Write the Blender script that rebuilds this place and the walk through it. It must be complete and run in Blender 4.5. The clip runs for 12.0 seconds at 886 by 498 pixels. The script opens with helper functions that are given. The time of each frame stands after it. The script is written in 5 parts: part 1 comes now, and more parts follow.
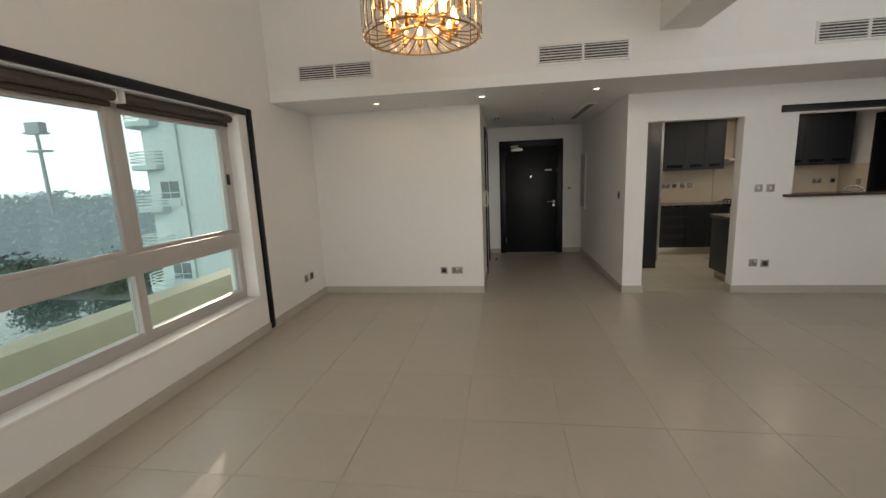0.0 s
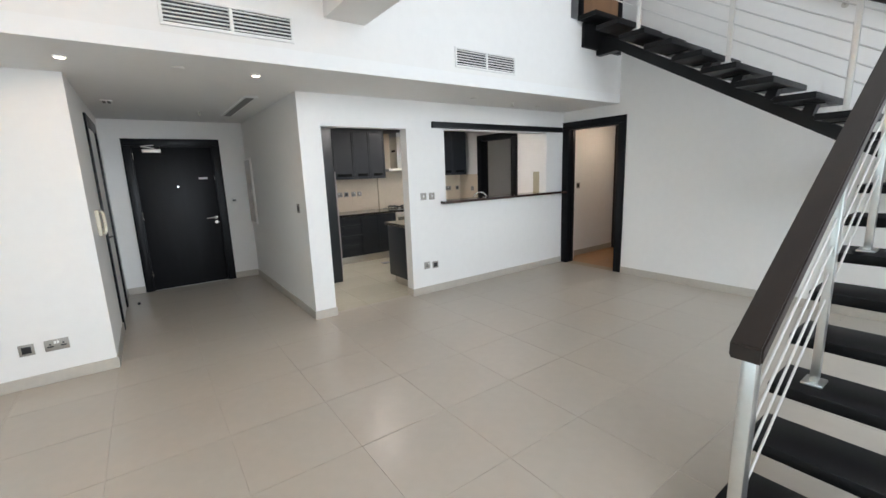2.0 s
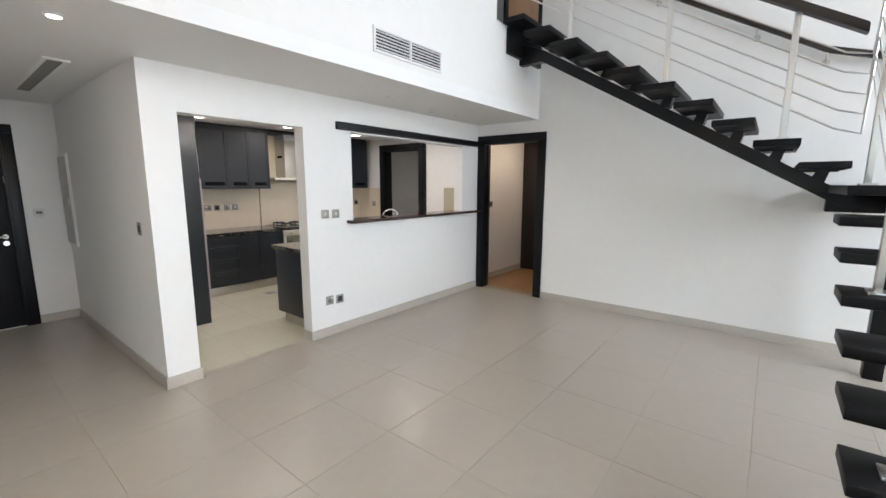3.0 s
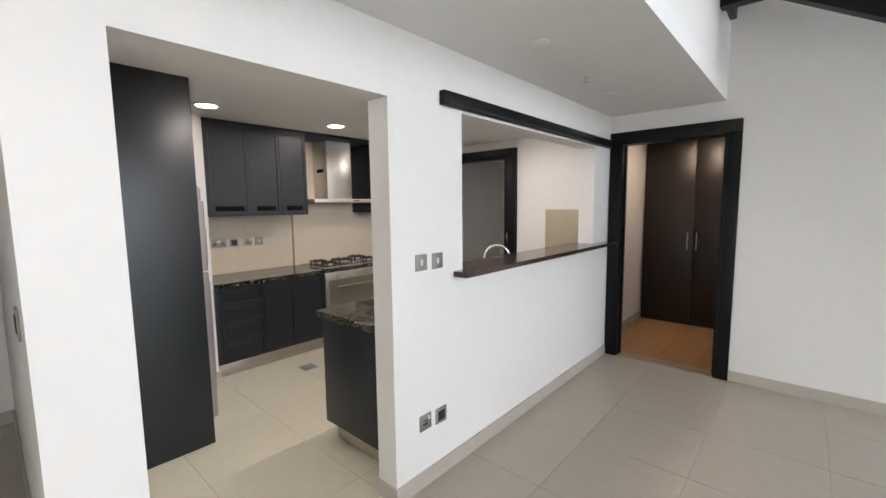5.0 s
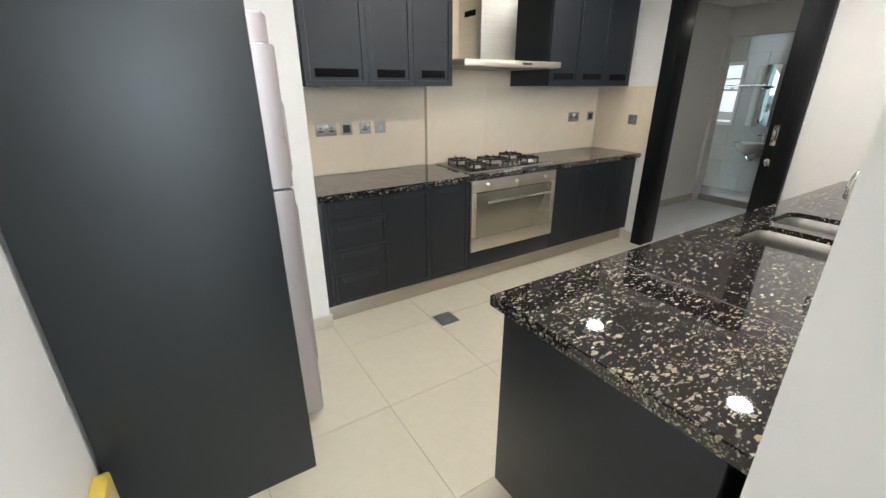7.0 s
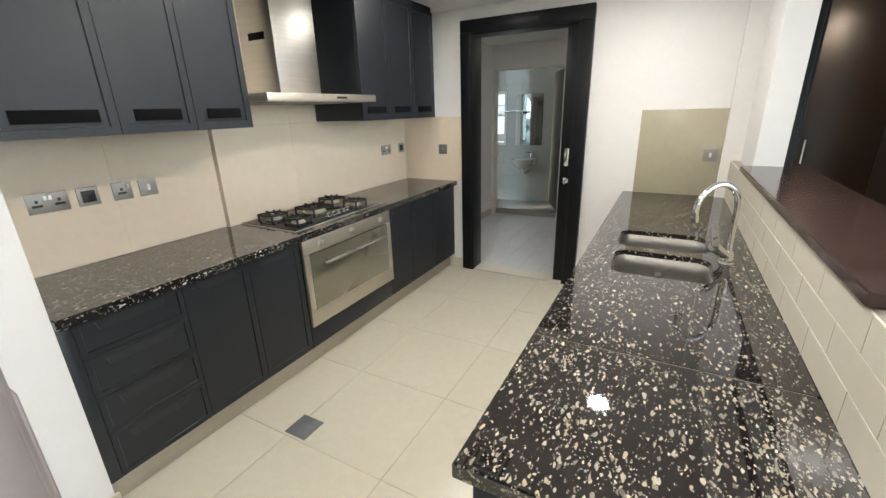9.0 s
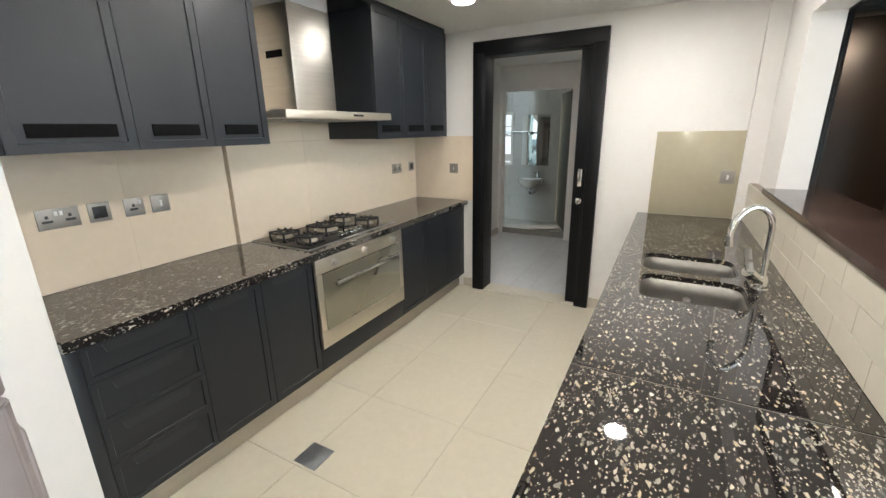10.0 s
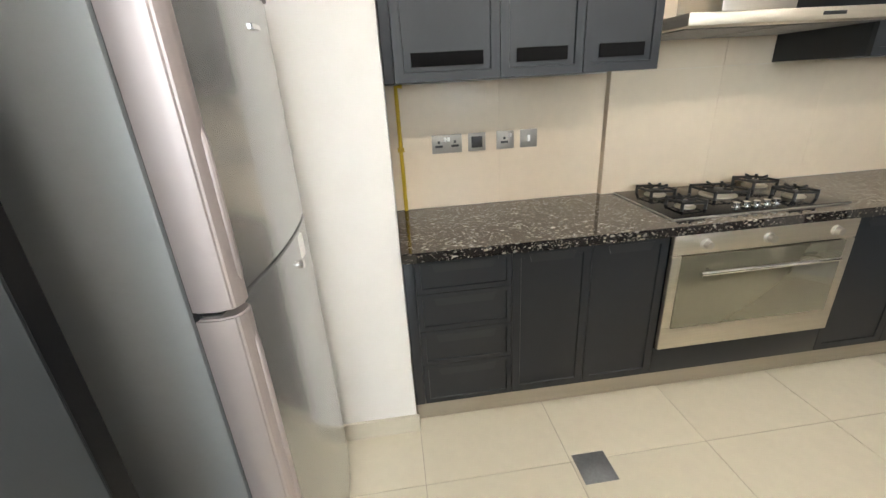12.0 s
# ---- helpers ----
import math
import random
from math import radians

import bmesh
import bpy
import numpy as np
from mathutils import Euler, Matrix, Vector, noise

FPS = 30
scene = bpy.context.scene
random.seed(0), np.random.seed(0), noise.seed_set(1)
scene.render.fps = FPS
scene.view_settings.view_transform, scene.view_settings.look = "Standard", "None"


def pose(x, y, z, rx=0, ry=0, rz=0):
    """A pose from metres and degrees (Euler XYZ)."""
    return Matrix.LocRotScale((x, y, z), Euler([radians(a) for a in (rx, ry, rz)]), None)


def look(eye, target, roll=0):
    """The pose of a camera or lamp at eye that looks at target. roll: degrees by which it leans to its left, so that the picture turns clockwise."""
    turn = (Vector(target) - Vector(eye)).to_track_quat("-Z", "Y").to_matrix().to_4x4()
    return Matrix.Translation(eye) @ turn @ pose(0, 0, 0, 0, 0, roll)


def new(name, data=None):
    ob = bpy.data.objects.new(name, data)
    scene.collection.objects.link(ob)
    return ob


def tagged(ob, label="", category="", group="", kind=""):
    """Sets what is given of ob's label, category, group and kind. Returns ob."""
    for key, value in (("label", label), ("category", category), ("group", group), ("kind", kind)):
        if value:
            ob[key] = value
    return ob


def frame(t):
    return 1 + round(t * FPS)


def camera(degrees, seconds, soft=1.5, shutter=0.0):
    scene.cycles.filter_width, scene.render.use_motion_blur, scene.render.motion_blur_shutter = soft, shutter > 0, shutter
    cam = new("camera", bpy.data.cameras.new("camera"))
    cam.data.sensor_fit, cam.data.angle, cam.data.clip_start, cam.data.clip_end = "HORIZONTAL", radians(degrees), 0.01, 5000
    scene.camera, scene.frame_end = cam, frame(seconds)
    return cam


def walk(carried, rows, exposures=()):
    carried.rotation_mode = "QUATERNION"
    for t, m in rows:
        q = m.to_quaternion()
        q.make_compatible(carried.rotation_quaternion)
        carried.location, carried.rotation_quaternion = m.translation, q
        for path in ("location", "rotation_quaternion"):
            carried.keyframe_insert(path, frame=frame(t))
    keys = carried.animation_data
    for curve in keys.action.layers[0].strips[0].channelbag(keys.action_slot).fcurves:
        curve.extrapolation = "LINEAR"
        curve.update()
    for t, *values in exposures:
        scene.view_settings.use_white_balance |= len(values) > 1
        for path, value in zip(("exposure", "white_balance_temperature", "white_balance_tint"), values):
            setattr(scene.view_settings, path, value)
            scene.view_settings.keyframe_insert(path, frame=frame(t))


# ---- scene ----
cam = camera(94.4, 12.0)
PATH = [
    (0, (1.073, 0.844, 1.57), (0.782, 2.792, 1.224), -2.4),
    (0.5, (1.124, 0.987, 1.599), (1.172, 2.952, 1.232), -1.1),
    (0.8, (1.136, 1.026, 1.595), (1.381, 2.973, 1.209), -0.5),
    (1, (1.156, 1.142, 1.59), (1.546, 3.069, 1.223), -0.3),
    (1.5, (1.111, 1.481, 1.596), (1.877, 3.293, 1.234), -1.2),
    (2, (1.197, 1.812, 1.59), (2.338, 3.411, 1.219), -2.1),
    (2.5, (1.408, 2.228, 1.622), (2.739, 3.677, 1.262), -1.2),
    (2.7, (1.469, 2.421, 1.594), (2.892, 3.784, 1.25), -0.5),
    (4.3, (2.132, 4.002, 1.591), (3.891, 4.926, 1.367), 0.3),
    (4.5, (2.217, 4.211, 1.598), (3.945, 5.195, 1.382), -0.4),
    (5, (2.526, 4.702, 1.589), (4.013, 6.023, 1.378), -0.7),
    (5.5, (2.728, 5.183, 1.558), (3.964, 6.725, 1.248), 0.0),
    (6, (2.952, 5.606, 1.549), (3.994, 7.237, 1.044), -0.6),
    (6.5, (3.15, 5.925, 1.507), (4.024, 7.579, 0.8), -1.1),
    (7, (3.233, 6.252, 1.499), (4.228, 7.825, 0.768), -0.2),
    (7.5, (3.305, 6.46, 1.537), (4.502, 7.917, 0.871), -0.6),
    (9.3, (3.405, 6.875, 1.567), (5.106, 7.718, 0.94), -1.5),
    (9.5, (3.399, 6.899, 1.552), (5.115, 7.721, 0.936), -1.4),
    (10, (3.412, 6.947, 1.563), (5.096, 7.871, 1.007), -1.0),
    (10.5, (3.503, 7.01, 1.595), (4.998, 8.268, 1.173), -0.6),
    (11, (3.746, 7.045, 1.623), (4.601, 8.839, 1.397), 0.1),
    (11.5, (3.838, 7.103, 1.632), (4.186, 9.037, 1.26), 0.2),
    (12, (3.878, 7.191, 1.499), (4.079, 9.037, 0.755), -3.4),
]
EXPOSURES = [(0.0, -1.45, 7450, 17), (0.5, -1.06, 6450, 16), (1.0, -0.8, 6400, 17), (1.5, -0.57, 6350, 16), (2.0, -0.34, 6300, 15), (2.5, -0.17, 6350, 16), (4.5, -0.27, 6500, 18),
             (5.0, -0.2, 6500, 18), (5.5, -0.25, 6450, 15), (6.0, -0.27, 6250, 11), (6.5, -0.2, 6200, 11), (7.0, 0.26, 6250, 11), (7.5, 0.36, 6050, 6), (9.5, 0.4, 6350, 12), (11.0, 0.42, 6400, 12), (12.0, 0.42, 6600, 12)]
walk(cam, [(t, look(eye, target, roll)) for t, eye, target, roll in PATH], EXPOSURES)

# ---- daylight ----
SUN_WAY = Vector((0.535, -0.845, -0.275)).normalized()
world = bpy.data.worlds.new("world")
scene.world = world
world.use_nodes = True
wt = world.node_tree
sky = wt.nodes.new("ShaderNodeTexSky")
sky.sky_type, sky.sun_disc = "NISHITA", False
sky.sun_elevation = math.asin(-SUN_WAY.z)
sky.sun_rotation = math.atan2(-SUN_WAY.x, -SUN_WAY.y)
sky.dust_density = 3.0
wt.links.new(sky.outputs[0], wt.nodes["Background"].inputs[0])
wt.nodes["Background"].inputs[1].default_value = 0.15
sun_data = bpy.data.lights.new("sun", "SUN")
sun_data.energy, sun_data.angle, sun_data.color = 5.0, radians(0.6), (1.0, 0.93, 0.82)
sun = new("sun", sun_data)
sun.rotation_mode = "QUATERNION"
sun.rotation_quaternion = SUN_WAY.to_track_quat("-Z", "Y")


def area(name, m, sx, sy, watts, colour, shape="RECTANGLE", spread=180):
    d = bpy.data.lights.new(name, "AREA")
    d.shape, d.size, d.size_y, d.energy, d.color, d.spread = shape, sx, sy, watts, colour, radians(spread)
    ob = new(name, d)
    ob.matrix_world = m
    return ob


# Sky light through the long side window and an unseen window added behind.
area("sky_light_side", look((-1.582, 1.6, 1.30), (0.0, 1.6, 1.22)), 5.9, 1.62, 38, (0.84, 0.94, 1.0))
area("sky_light_back", look((4.1, -2.62, 2.75), (4.1, 0.0, 2.6)), 5.0, 3.2, 440, (0.86, 0.95, 1.0))

# ---- materials ----


def nodes_of(name):
    m = bpy.data.materials.new(name)
    m.use_nodes = True
    nt = m.node_tree
    return m, nt, nt.nodes["Principled BSDF"]


def mat(name, colour, rough=0.5, metal=0.0, var=0.06, scale=6.0, bump=0.0, bump_scale=120.0, rough_var=0.0, stretch=(1, 1, 1),
        random=0.0, island=0.0, coat=0.0, spec=0.5):
    """Painted, stone, wood or metal surface: two scales of colour variation, fine relief, uneven gloss."""
    m, nt, p = nodes_of(name)
    N, L = nt.nodes.new, nt.links.new
    co = N("ShaderNodeTexCoord")
    mp = N("ShaderNodeMapping")
    mp.inputs["Scale"].default_value = stretch
    L(co.outputs["Object"], mp.inputs[0])
    n1, n2 = N("ShaderNodeTexNoise"), N("ShaderNodeTexNoise")
    n1.inputs["Scale"].default_value, n1.inputs["Detail"].default_value = scale * 0.35, 3
    n2.inputs["Scale"].default_value, n2.inputs["Detail"].default_value = scale * 6, 5
    L(mp.outputs[0], n1.inputs["Vector"])
    L(mp.outputs[0], n2.inputs["Vector"])
    add = N("ShaderNodeMath")
    add.operation = "ADD"
    L(n1.outputs["Fac"], add.inputs[0])
    L(n2.outputs["Fac"], add.inputs[1])
    last = add.outputs[0]
    if random or island:
        src = N("ShaderNodeObjectInfo").outputs["Random"] if random else N("ShaderNodeNewGeometry").outputs["Random Per Island"]
        sc = N("ShaderNodeMath")
        sc.operation = "MULTIPLY_ADD"
        L(src, sc.inputs[0])
        sc.inputs[1].default_value = random or island
        L(last, sc.inputs[2])
        off = N("ShaderNodeMath")
        off.operation = "SUBTRACT"
        L(sc.outputs[0], off.inputs[0])
        off.inputs[1].default_value = (random or island) * 0.5
        last = off.outputs[0]
    ramp = N("ShaderNodeMapRange")
    ramp.inputs["From Min"].default_value, ramp.inputs["From Max"].default_value = 0.55, 1.45
    ramp.inputs["To Min"].default_value, ramp.inputs["To Max"].default_value = 1 - var, 1 + var
    ramp.clamp = False
    L(last, ramp.inputs[0])
    mul = N("ShaderNodeVectorMath")
    mul.operation = "SCALE"
    mul.inputs[0].default_value = colour
    L(ramp.outputs[0], mul.inputs["Scale"])
    L(mul.outputs[0], p.inputs["Base Color"])
    p.inputs["Metallic"].default_value = metal
    p.inputs["Roughness"].default_value = rough
    p.inputs["Coat Weight"].default_value = coat
    p.inputs["Specular IOR Level"].default_value = spec
    if rough_var:
        rr = N("ShaderNodeMapRange")
        rr.inputs["From Min"].default_value, rr.inputs["From Max"].default_value = 0.3, 0.7
        rr.inputs["To Min"].default_value, rr.inputs["To Max"].default_value = max(0.02, rough - rough_var), rough + rough_var
        L(n1.outputs["Fac"], rr.inputs[0])
        L(rr.outputs[0], p.inputs["Roughness"])
    if bump:
        nb = N("ShaderNodeTexNoise")
        nb.inputs["Scale"].default_value, nb.inputs["Detail"].default_value = bump_scale, 4
        L(mp.outputs[0], nb.inputs["Vector"])
        b = N("ShaderNodeBump")
        b.inputs["Strength"].default_value, b.inputs["Distance"].default_value = bump, 0.01
        L(nb.outputs["Fac"], b.inputs["Height"])
        L(b.outputs[0], p.inputs["Normal"])
    return m


def granite(name, keep=1.0, size=1.0, pale=(0.36, 0.34, 0.285), warm=(0.36, 0.285, 0.17)):
    """Polished black granite with angular chips lying three ways, in drifts of uneven density."""
    m, nt, p = nodes_of(name)
    N, L = nt.nodes.new, nt.links.new
    co = N("ShaderNodeTexCoord")
    drift = N("ShaderNodeTexNoise")
    drift.inputs["Scale"].default_value, drift.inputs["Detail"].default_value = 4.5, 3
    L(co.outputs["Object"], drift.inputs["Vector"])
    dens = N("ShaderNodeMapRange")
    dens.inputs["From Min"].default_value, dens.inputs["From Max"].default_value = 0.35, 0.68
    dens.inputs["To Min"].default_value, dens.inputs["To Max"].default_value = 0.45 * keep, 1.6 * keep
    L(drift.outputs["Fac"], dens.inputs[0])
    ground = N("ShaderNodeTexNoise")
    ground.inputs["Scale"].default_value, ground.inputs["Detail"].default_value = 60, 6
    L(co.outputs["Object"], ground.inputs["Vector"])
    base = N("ShaderNodeMix")
    base.data_type = "RGBA"
    L(ground.outputs["Fac"], base.inputs[0])
    base.inputs[6].default_value, base.inputs[7].default_value = (0.005, 0.005, 0.006, 1), (0.032, 0.027, 0.024, 1)
    out = base.outputs[2]
    for scale, turn, long, part_kept, edge in ((105, 35, 0.45, 0.085, 0.13), (120, -50, 0.5, 0.085, 0.13), (150, 100, 0.5, 0.09, 0.12), (260, 10, 0.7, 0.10, 0.12)):
        mp = N("ShaderNodeMapping")
        mp.inputs["Rotation"].default_value = (radians(turn) * 0.6, radians(turn) * 0.4, radians(turn))
        mp.inputs["Scale"].default_value = (long, 1, 1)
        L(co.outputs["Object"], mp.inputs[0])
        cell, rim = N("ShaderNodeTexVoronoi"), N("ShaderNodeTexVoronoi")
        rim.feature = "DISTANCE_TO_EDGE"
        for v in (cell, rim):
            v.inputs["Scale"].default_value = scale / size
            L(mp.outputs[0], v.inputs["Vector"])
        sep = N("ShaderNodeSeparateColor")
        L(cell.outputs["Color"], sep.inputs[0])
        lim = N("ShaderNodeMath")
        lim.operation = "MULTIPLY"
        lim.inputs[1].default_value = part_kept
        L(dens.outputs[0], lim.inputs[0])
        pick = N("ShaderNodeMath")
        pick.operation = "LESS_THAN"
        L(sep.outputs[0], pick.inputs[0])
        L(lim.outputs[0], pick.inputs[1])
        near = N("ShaderNodeMapRange")
        near.inputs["From Min"].default_value, near.inputs["From Max"].default_value = edge, edge + 0.06
        L(rim.outputs["Distance"], near.inputs[0])
        fac = N("ShaderNodeMath")
        fac.operation = "MULTIPLY"
        L(pick.outputs[0], fac.inputs[0])
        L(near.outputs[0], fac.inputs[1])
        flake = N("ShaderNodeValToRGB")
        flake.color_ramp.elements[0].color = (0.10, 0.095, 0.085, 1)
        flake.color_ramp.elements[1].color = (*warm, 1)
        mid = flake.color_ramp.elements.new(0.55)
        mid.color = (*pale, 1)
        L(sep.outputs[1], flake.inputs[0])
        mix = N("ShaderNodeMix")
        mix.data_type = "RGBA"
        L(fac.outputs[0], mix.inputs[0])
        L(out, mix.inputs[6])
        L(flake.outputs[0], mix.inputs[7])
        out = mix.outputs[2]
    L(out, p.inputs["Base Color"])
    p.inputs["Roughness"].default_value = 0.035
    p.inputs["IOR"].default_value = 1.68
    return m


def glow(name, colour, strength):
    m, nt, p = nodes_of(name)
    p.inputs["Base Color"].default_value = (0.8, 0.8, 0.8, 1)
    p.inputs["Emission Color"].default_value = (*colour, 1)
    p.inputs["Emission Strength"].default_value = strength
    return m


def glass(name, colour=(1, 1, 1), rough=0.0):
    m, nt, p = nodes_of(name)
    p.inputs["Base Color"].default_value = (*colour, 1)
    p.inputs["Roughness"].default_value = rough
    p.inputs["Transmission Weight"].default_value = 1.0
    p.inputs["IOR"].default_value = 1.45
    return m


M_WALL = mat("wall_paint", (0.80, 0.785, 0.76), 0.55, var=0.025, scale=2.0, bump=0.05, bump_scale=260)
M_CEIL = mat("ceiling_paint", (0.82, 0.815, 0.80), 0.7, var=0.02, scale=2.0, bump=0.04, bump_scale=200)
M_TILE = mat("greige_porcelain", (0.42, 0.375, 0.318), 0.30, var=0.05, scale=2.0, bump=0.012, bump_scale=60, rough_var=0.04, random=0.22)
M_KTILE = mat("cream_porcelain", (0.60, 0.56, 0.445), 0.16, var=0.05, scale=3.0, rough_var=0.04, random=0.3)
M_FGROUT = mat("floor_grout", (0.39, 0.35, 0.30), 0.8, var=0.2, scale=8.0)
M_PANEL = mat("slate_side_panel", (0.0115, 0.0145, 0.0165), 0.42, var=0.12, spec=0.5, scale=3.0, bump=0.02, bump_scale=160)
M_GROUT = mat("grout", (0.31, 0.277, 0.235), 0.9, var=0.25, scale=8.0)
M_SKIRT = mat("porcelain_skirting", (0.47, 0.43, 0.375), 0.35, var=0.08, scale=4.0, random=0.3)
M_KSKIRT = mat("cream_skirting", (0.60, 0.56, 0.46), 0.3, var=0.05, scale=4.0)
M_DOOR = mat("dark_veneer", (0.0075, 0.008, 0.0095), 0.42, spec=0.22, var=0.35, scale=3.0, bump=0.06, bump_scale=90, stretch=(14, 14, 1))
M_FRAME = mat("dark_frame", (0.004, 0.0045, 0.0058), 0.38, spec=0.24, var=0.3, scale=3.0, bump=0.05, bump_scale=90, stretch=(14, 14, 1))
M_CAB = mat("slate_lacquer", (0.010, 0.0132, 0.018), 0.42, var=0.12, spec=0.55, scale=3.0, bump=0.02, bump_scale=160)
M_GRIP = mat("black_recess", (0.0025, 0.0025, 0.003), 0.8, var=0.2, spec=0.15)
M_GRANITE = granite("black_granite", 0.85, 1.15)
M_GRANITE_PALE = granite("black_granite_with_pale_chips", 1.1, 1.0, (0.50, 0.48, 0.43), (0.44, 0.38, 0.28))
M_GRANITE_BOLD = granite("black_granite_with_gold_chips", 1.6, 1.1, (0.36, 0.345, 0.285), (0.35, 0.295, 0.19))
M_STEEL = mat("brushed_steel", (0.60, 0.575, 0.53), 0.38, 1.0, var=0.10, scale=8, bump=0.02, bump_scale=80, stretch=(1, 1, 30))
M_STEELH = mat("brushed_steel_flat", (0.66, 0.61, 0.52), 0.42, 1.0, var=0.10, scale=8, bump=0.02, bump_scale=80, stretch=(1, 1, 30))
M_CHROME = mat("chrome", (0.78, 0.78, 0.77), 0.08, 1.0, var=0.03)
M_RAIL = mat("satin_steel_rail", (0.66, 0.65, 0.63), 0.30, 1.0, var=0.06)
M_WOODRAIL = mat("dark_stained_wood", (0.018, 0.0105, 0.0075), 0.42, var=0.35, scale=4.0, bump=0.04, bump_scale=60, stretch=(1, 14, 14))
M_TREAD = mat("black_stained_wood", (0.005, 0.005, 0.0058), 0.45, spec=0.2, var=0.3, scale=4.0, bump=0.05, bump_scale=70, stretch=(1, 12, 12))
M_IRON = mat("black_steel", (0.004, 0.004, 0.0045), 0.4, spec=0.25, var=0.2, scale=5.0)
M_SPLASH = mat("beige_wall_tile", (0.76, 0.645, 0.50), 0.22, var=0.04, scale=3.0, random=0.15)
M_PLATE = mat("dull_steel_plate", (0.36, 0.34, 0.31), 0.52, 0.85, var=0.1, scale=20)
M_WHITE = mat("white_plastic", (0.78, 0.77, 0.75), 0.4, var=0.03)
M_CREAM = mat("cream_plastic_shell", (0.66, 0.62, 0.50), 0.4, var=0.04)
M_BLACK = mat("black_plastic", (0.012, 0.012, 0.013), 0.4, var=0.1)
M_ALU = mat("white_window_frame", (0.48, 0.455, 0.43), 0.42, var=0.04)
M_PARQUET = mat("oak_parquet", (0.40, 0.22, 0.10), 0.35, var=0.22, scale=5.0, bump=0.03, bump_scale=60, stretch=(1, 10, 1), random=0.6)
M_WARD = mat("walnut_wardrobe", (0.012, 0.0065, 0.005), 0.38, var=0.4, scale=3.0, bump=0.03, stretch=(14, 14, 1))
M_PALE = mat("pale_maid_tile", (0.55, 0.55, 0.52), 0.22, var=0.06, scale=3.0, random=0.3)
M_BATH = mat("grey_bath_tile", (0.30, 0.29, 0.265), 0.15, var=0.07, scale=4.0, random=0.4)
M_BASIN = mat("pale_ceramic", (0.46, 0.46, 0.43), 0.2, var=0.03)
M_MARBLE = mat("white_marble_tile", (0.72, 0.73, 0.74), 0.2, var=0.08, scale=3.0, random=0.3)
M_GLASS = glass("window_glass", (0.84, 1.0, 0.965))
M_LAMP = glow("downlight_white", (1.0, 0.97, 0.9), 14.0)
M_LAMPW = glow("downlight_warm", (1.0, 0.86, 0.66), 9.0)

# ---- building blocks ----


def boxes(*items, bevel=0.0, seg=2):
    """A bmesh of axis-aligned blocks (x0, y0, z0, x1, y1, z1)."""
    bm = bmesh.new()
    for x0, y0, z0, x1, y1, z1 in items:
        m = Matrix.Translation(((x0 + x1) / 2, (y0 + y1) / 2, (z0 + z1) / 2)) @ Matrix.Diagonal((abs(x1 - x0), abs(y1 - y0), abs(z1 - z0), 1))
        bmesh.ops.create_cube(bm, size=1.0, matrix=m)
    if bevel:
        bmesh.ops.bevel(bm, geom=list(bm.edges), offset=bevel, segments=seg, affect="EDGES", profile=0.5)
    return bm


def rod(bm, a, b, r0, r1=None, n=14):
    """A round bar from a to b, added to bm."""
    a, b = Vector(a), Vector(b)
    d = b - a
    m = Matrix.Translation((a + b) / 2) @ d.to_track_quat("Z", "Y").to_matrix().to_4x4()
    bmesh.ops.create_cone(bm, cap_ends=True, segments=n, radius1=r0, radius2=r0 if r1 is None else r1, depth=d.length, matrix=m)
    return bm


def bar(a, b, r, n=14):
    return rod(bmesh.new(), a, b, r, n=n)


def lathe(profile, centre=(0, 0, 0), n=28, axis="Z"):
    """A turned shape from (radius, height) pairs."""
    bm = bmesh.new()
    rings = []
    for r, h in profile:
        rings.append([bm.verts.new((r * math.cos(6.283185 * k / n), r * math.sin(6.283185 * k / n), h)) for k in range(n)])
    for a, b in zip(rings, rings[1:]):
        for k in range(n):
            bm.faces.new((a[k], a[(k + 1) % n], b[(k + 1) % n], b[k]))
    bm.faces.new(list(reversed(rings[0])))
    bm.faces.new(rings[-1])
    bmesh.ops.remove_doubles(bm, verts=bm.verts, dist=1e-6)
    bmesh.ops.recalc_face_normals(bm, faces=bm.faces)
    turn = {"Z": Matrix(), "X": pose(0, 0, 0, 0, 90, 0), "Y": pose(0, 0, 0, -90, 0, 0)}[axis]
    bmesh.ops.transform(bm, matrix=Matrix.Translation(centre) @ turn, verts=bm.verts)
    return bm


def prism(points, axis, lo, hi, bevel=0.0):
    """An outline in the plane across axis, drawn out from lo to hi. Points are the other two coordinates in x, y, z order."""
    bm = bmesh.new()
    n = "xyz".index(axis)

    def at(p, v):
        q = list(p)
        q.insert(n, v)
        return q
    a = [bm.verts.new(at(p, lo)) for p in points]
    b = [bm.verts.new(at(p, hi)) for p in points]
    bm.faces.new(a)
    bm.faces.new(list(reversed(b)))
    for k in range(len(points)):
        bm.faces.new((a[k], b[k], b[(k + 1) % len(points)], a[(k + 1) % len(points)]))
    bmesh.ops.recalc_face_normals(bm, faces=bm.faces)
    if bevel:
        bmesh.ops.bevel(bm, geom=list(bm.edges), offset=bevel, segments=2, affect="EDGES")
    return bm


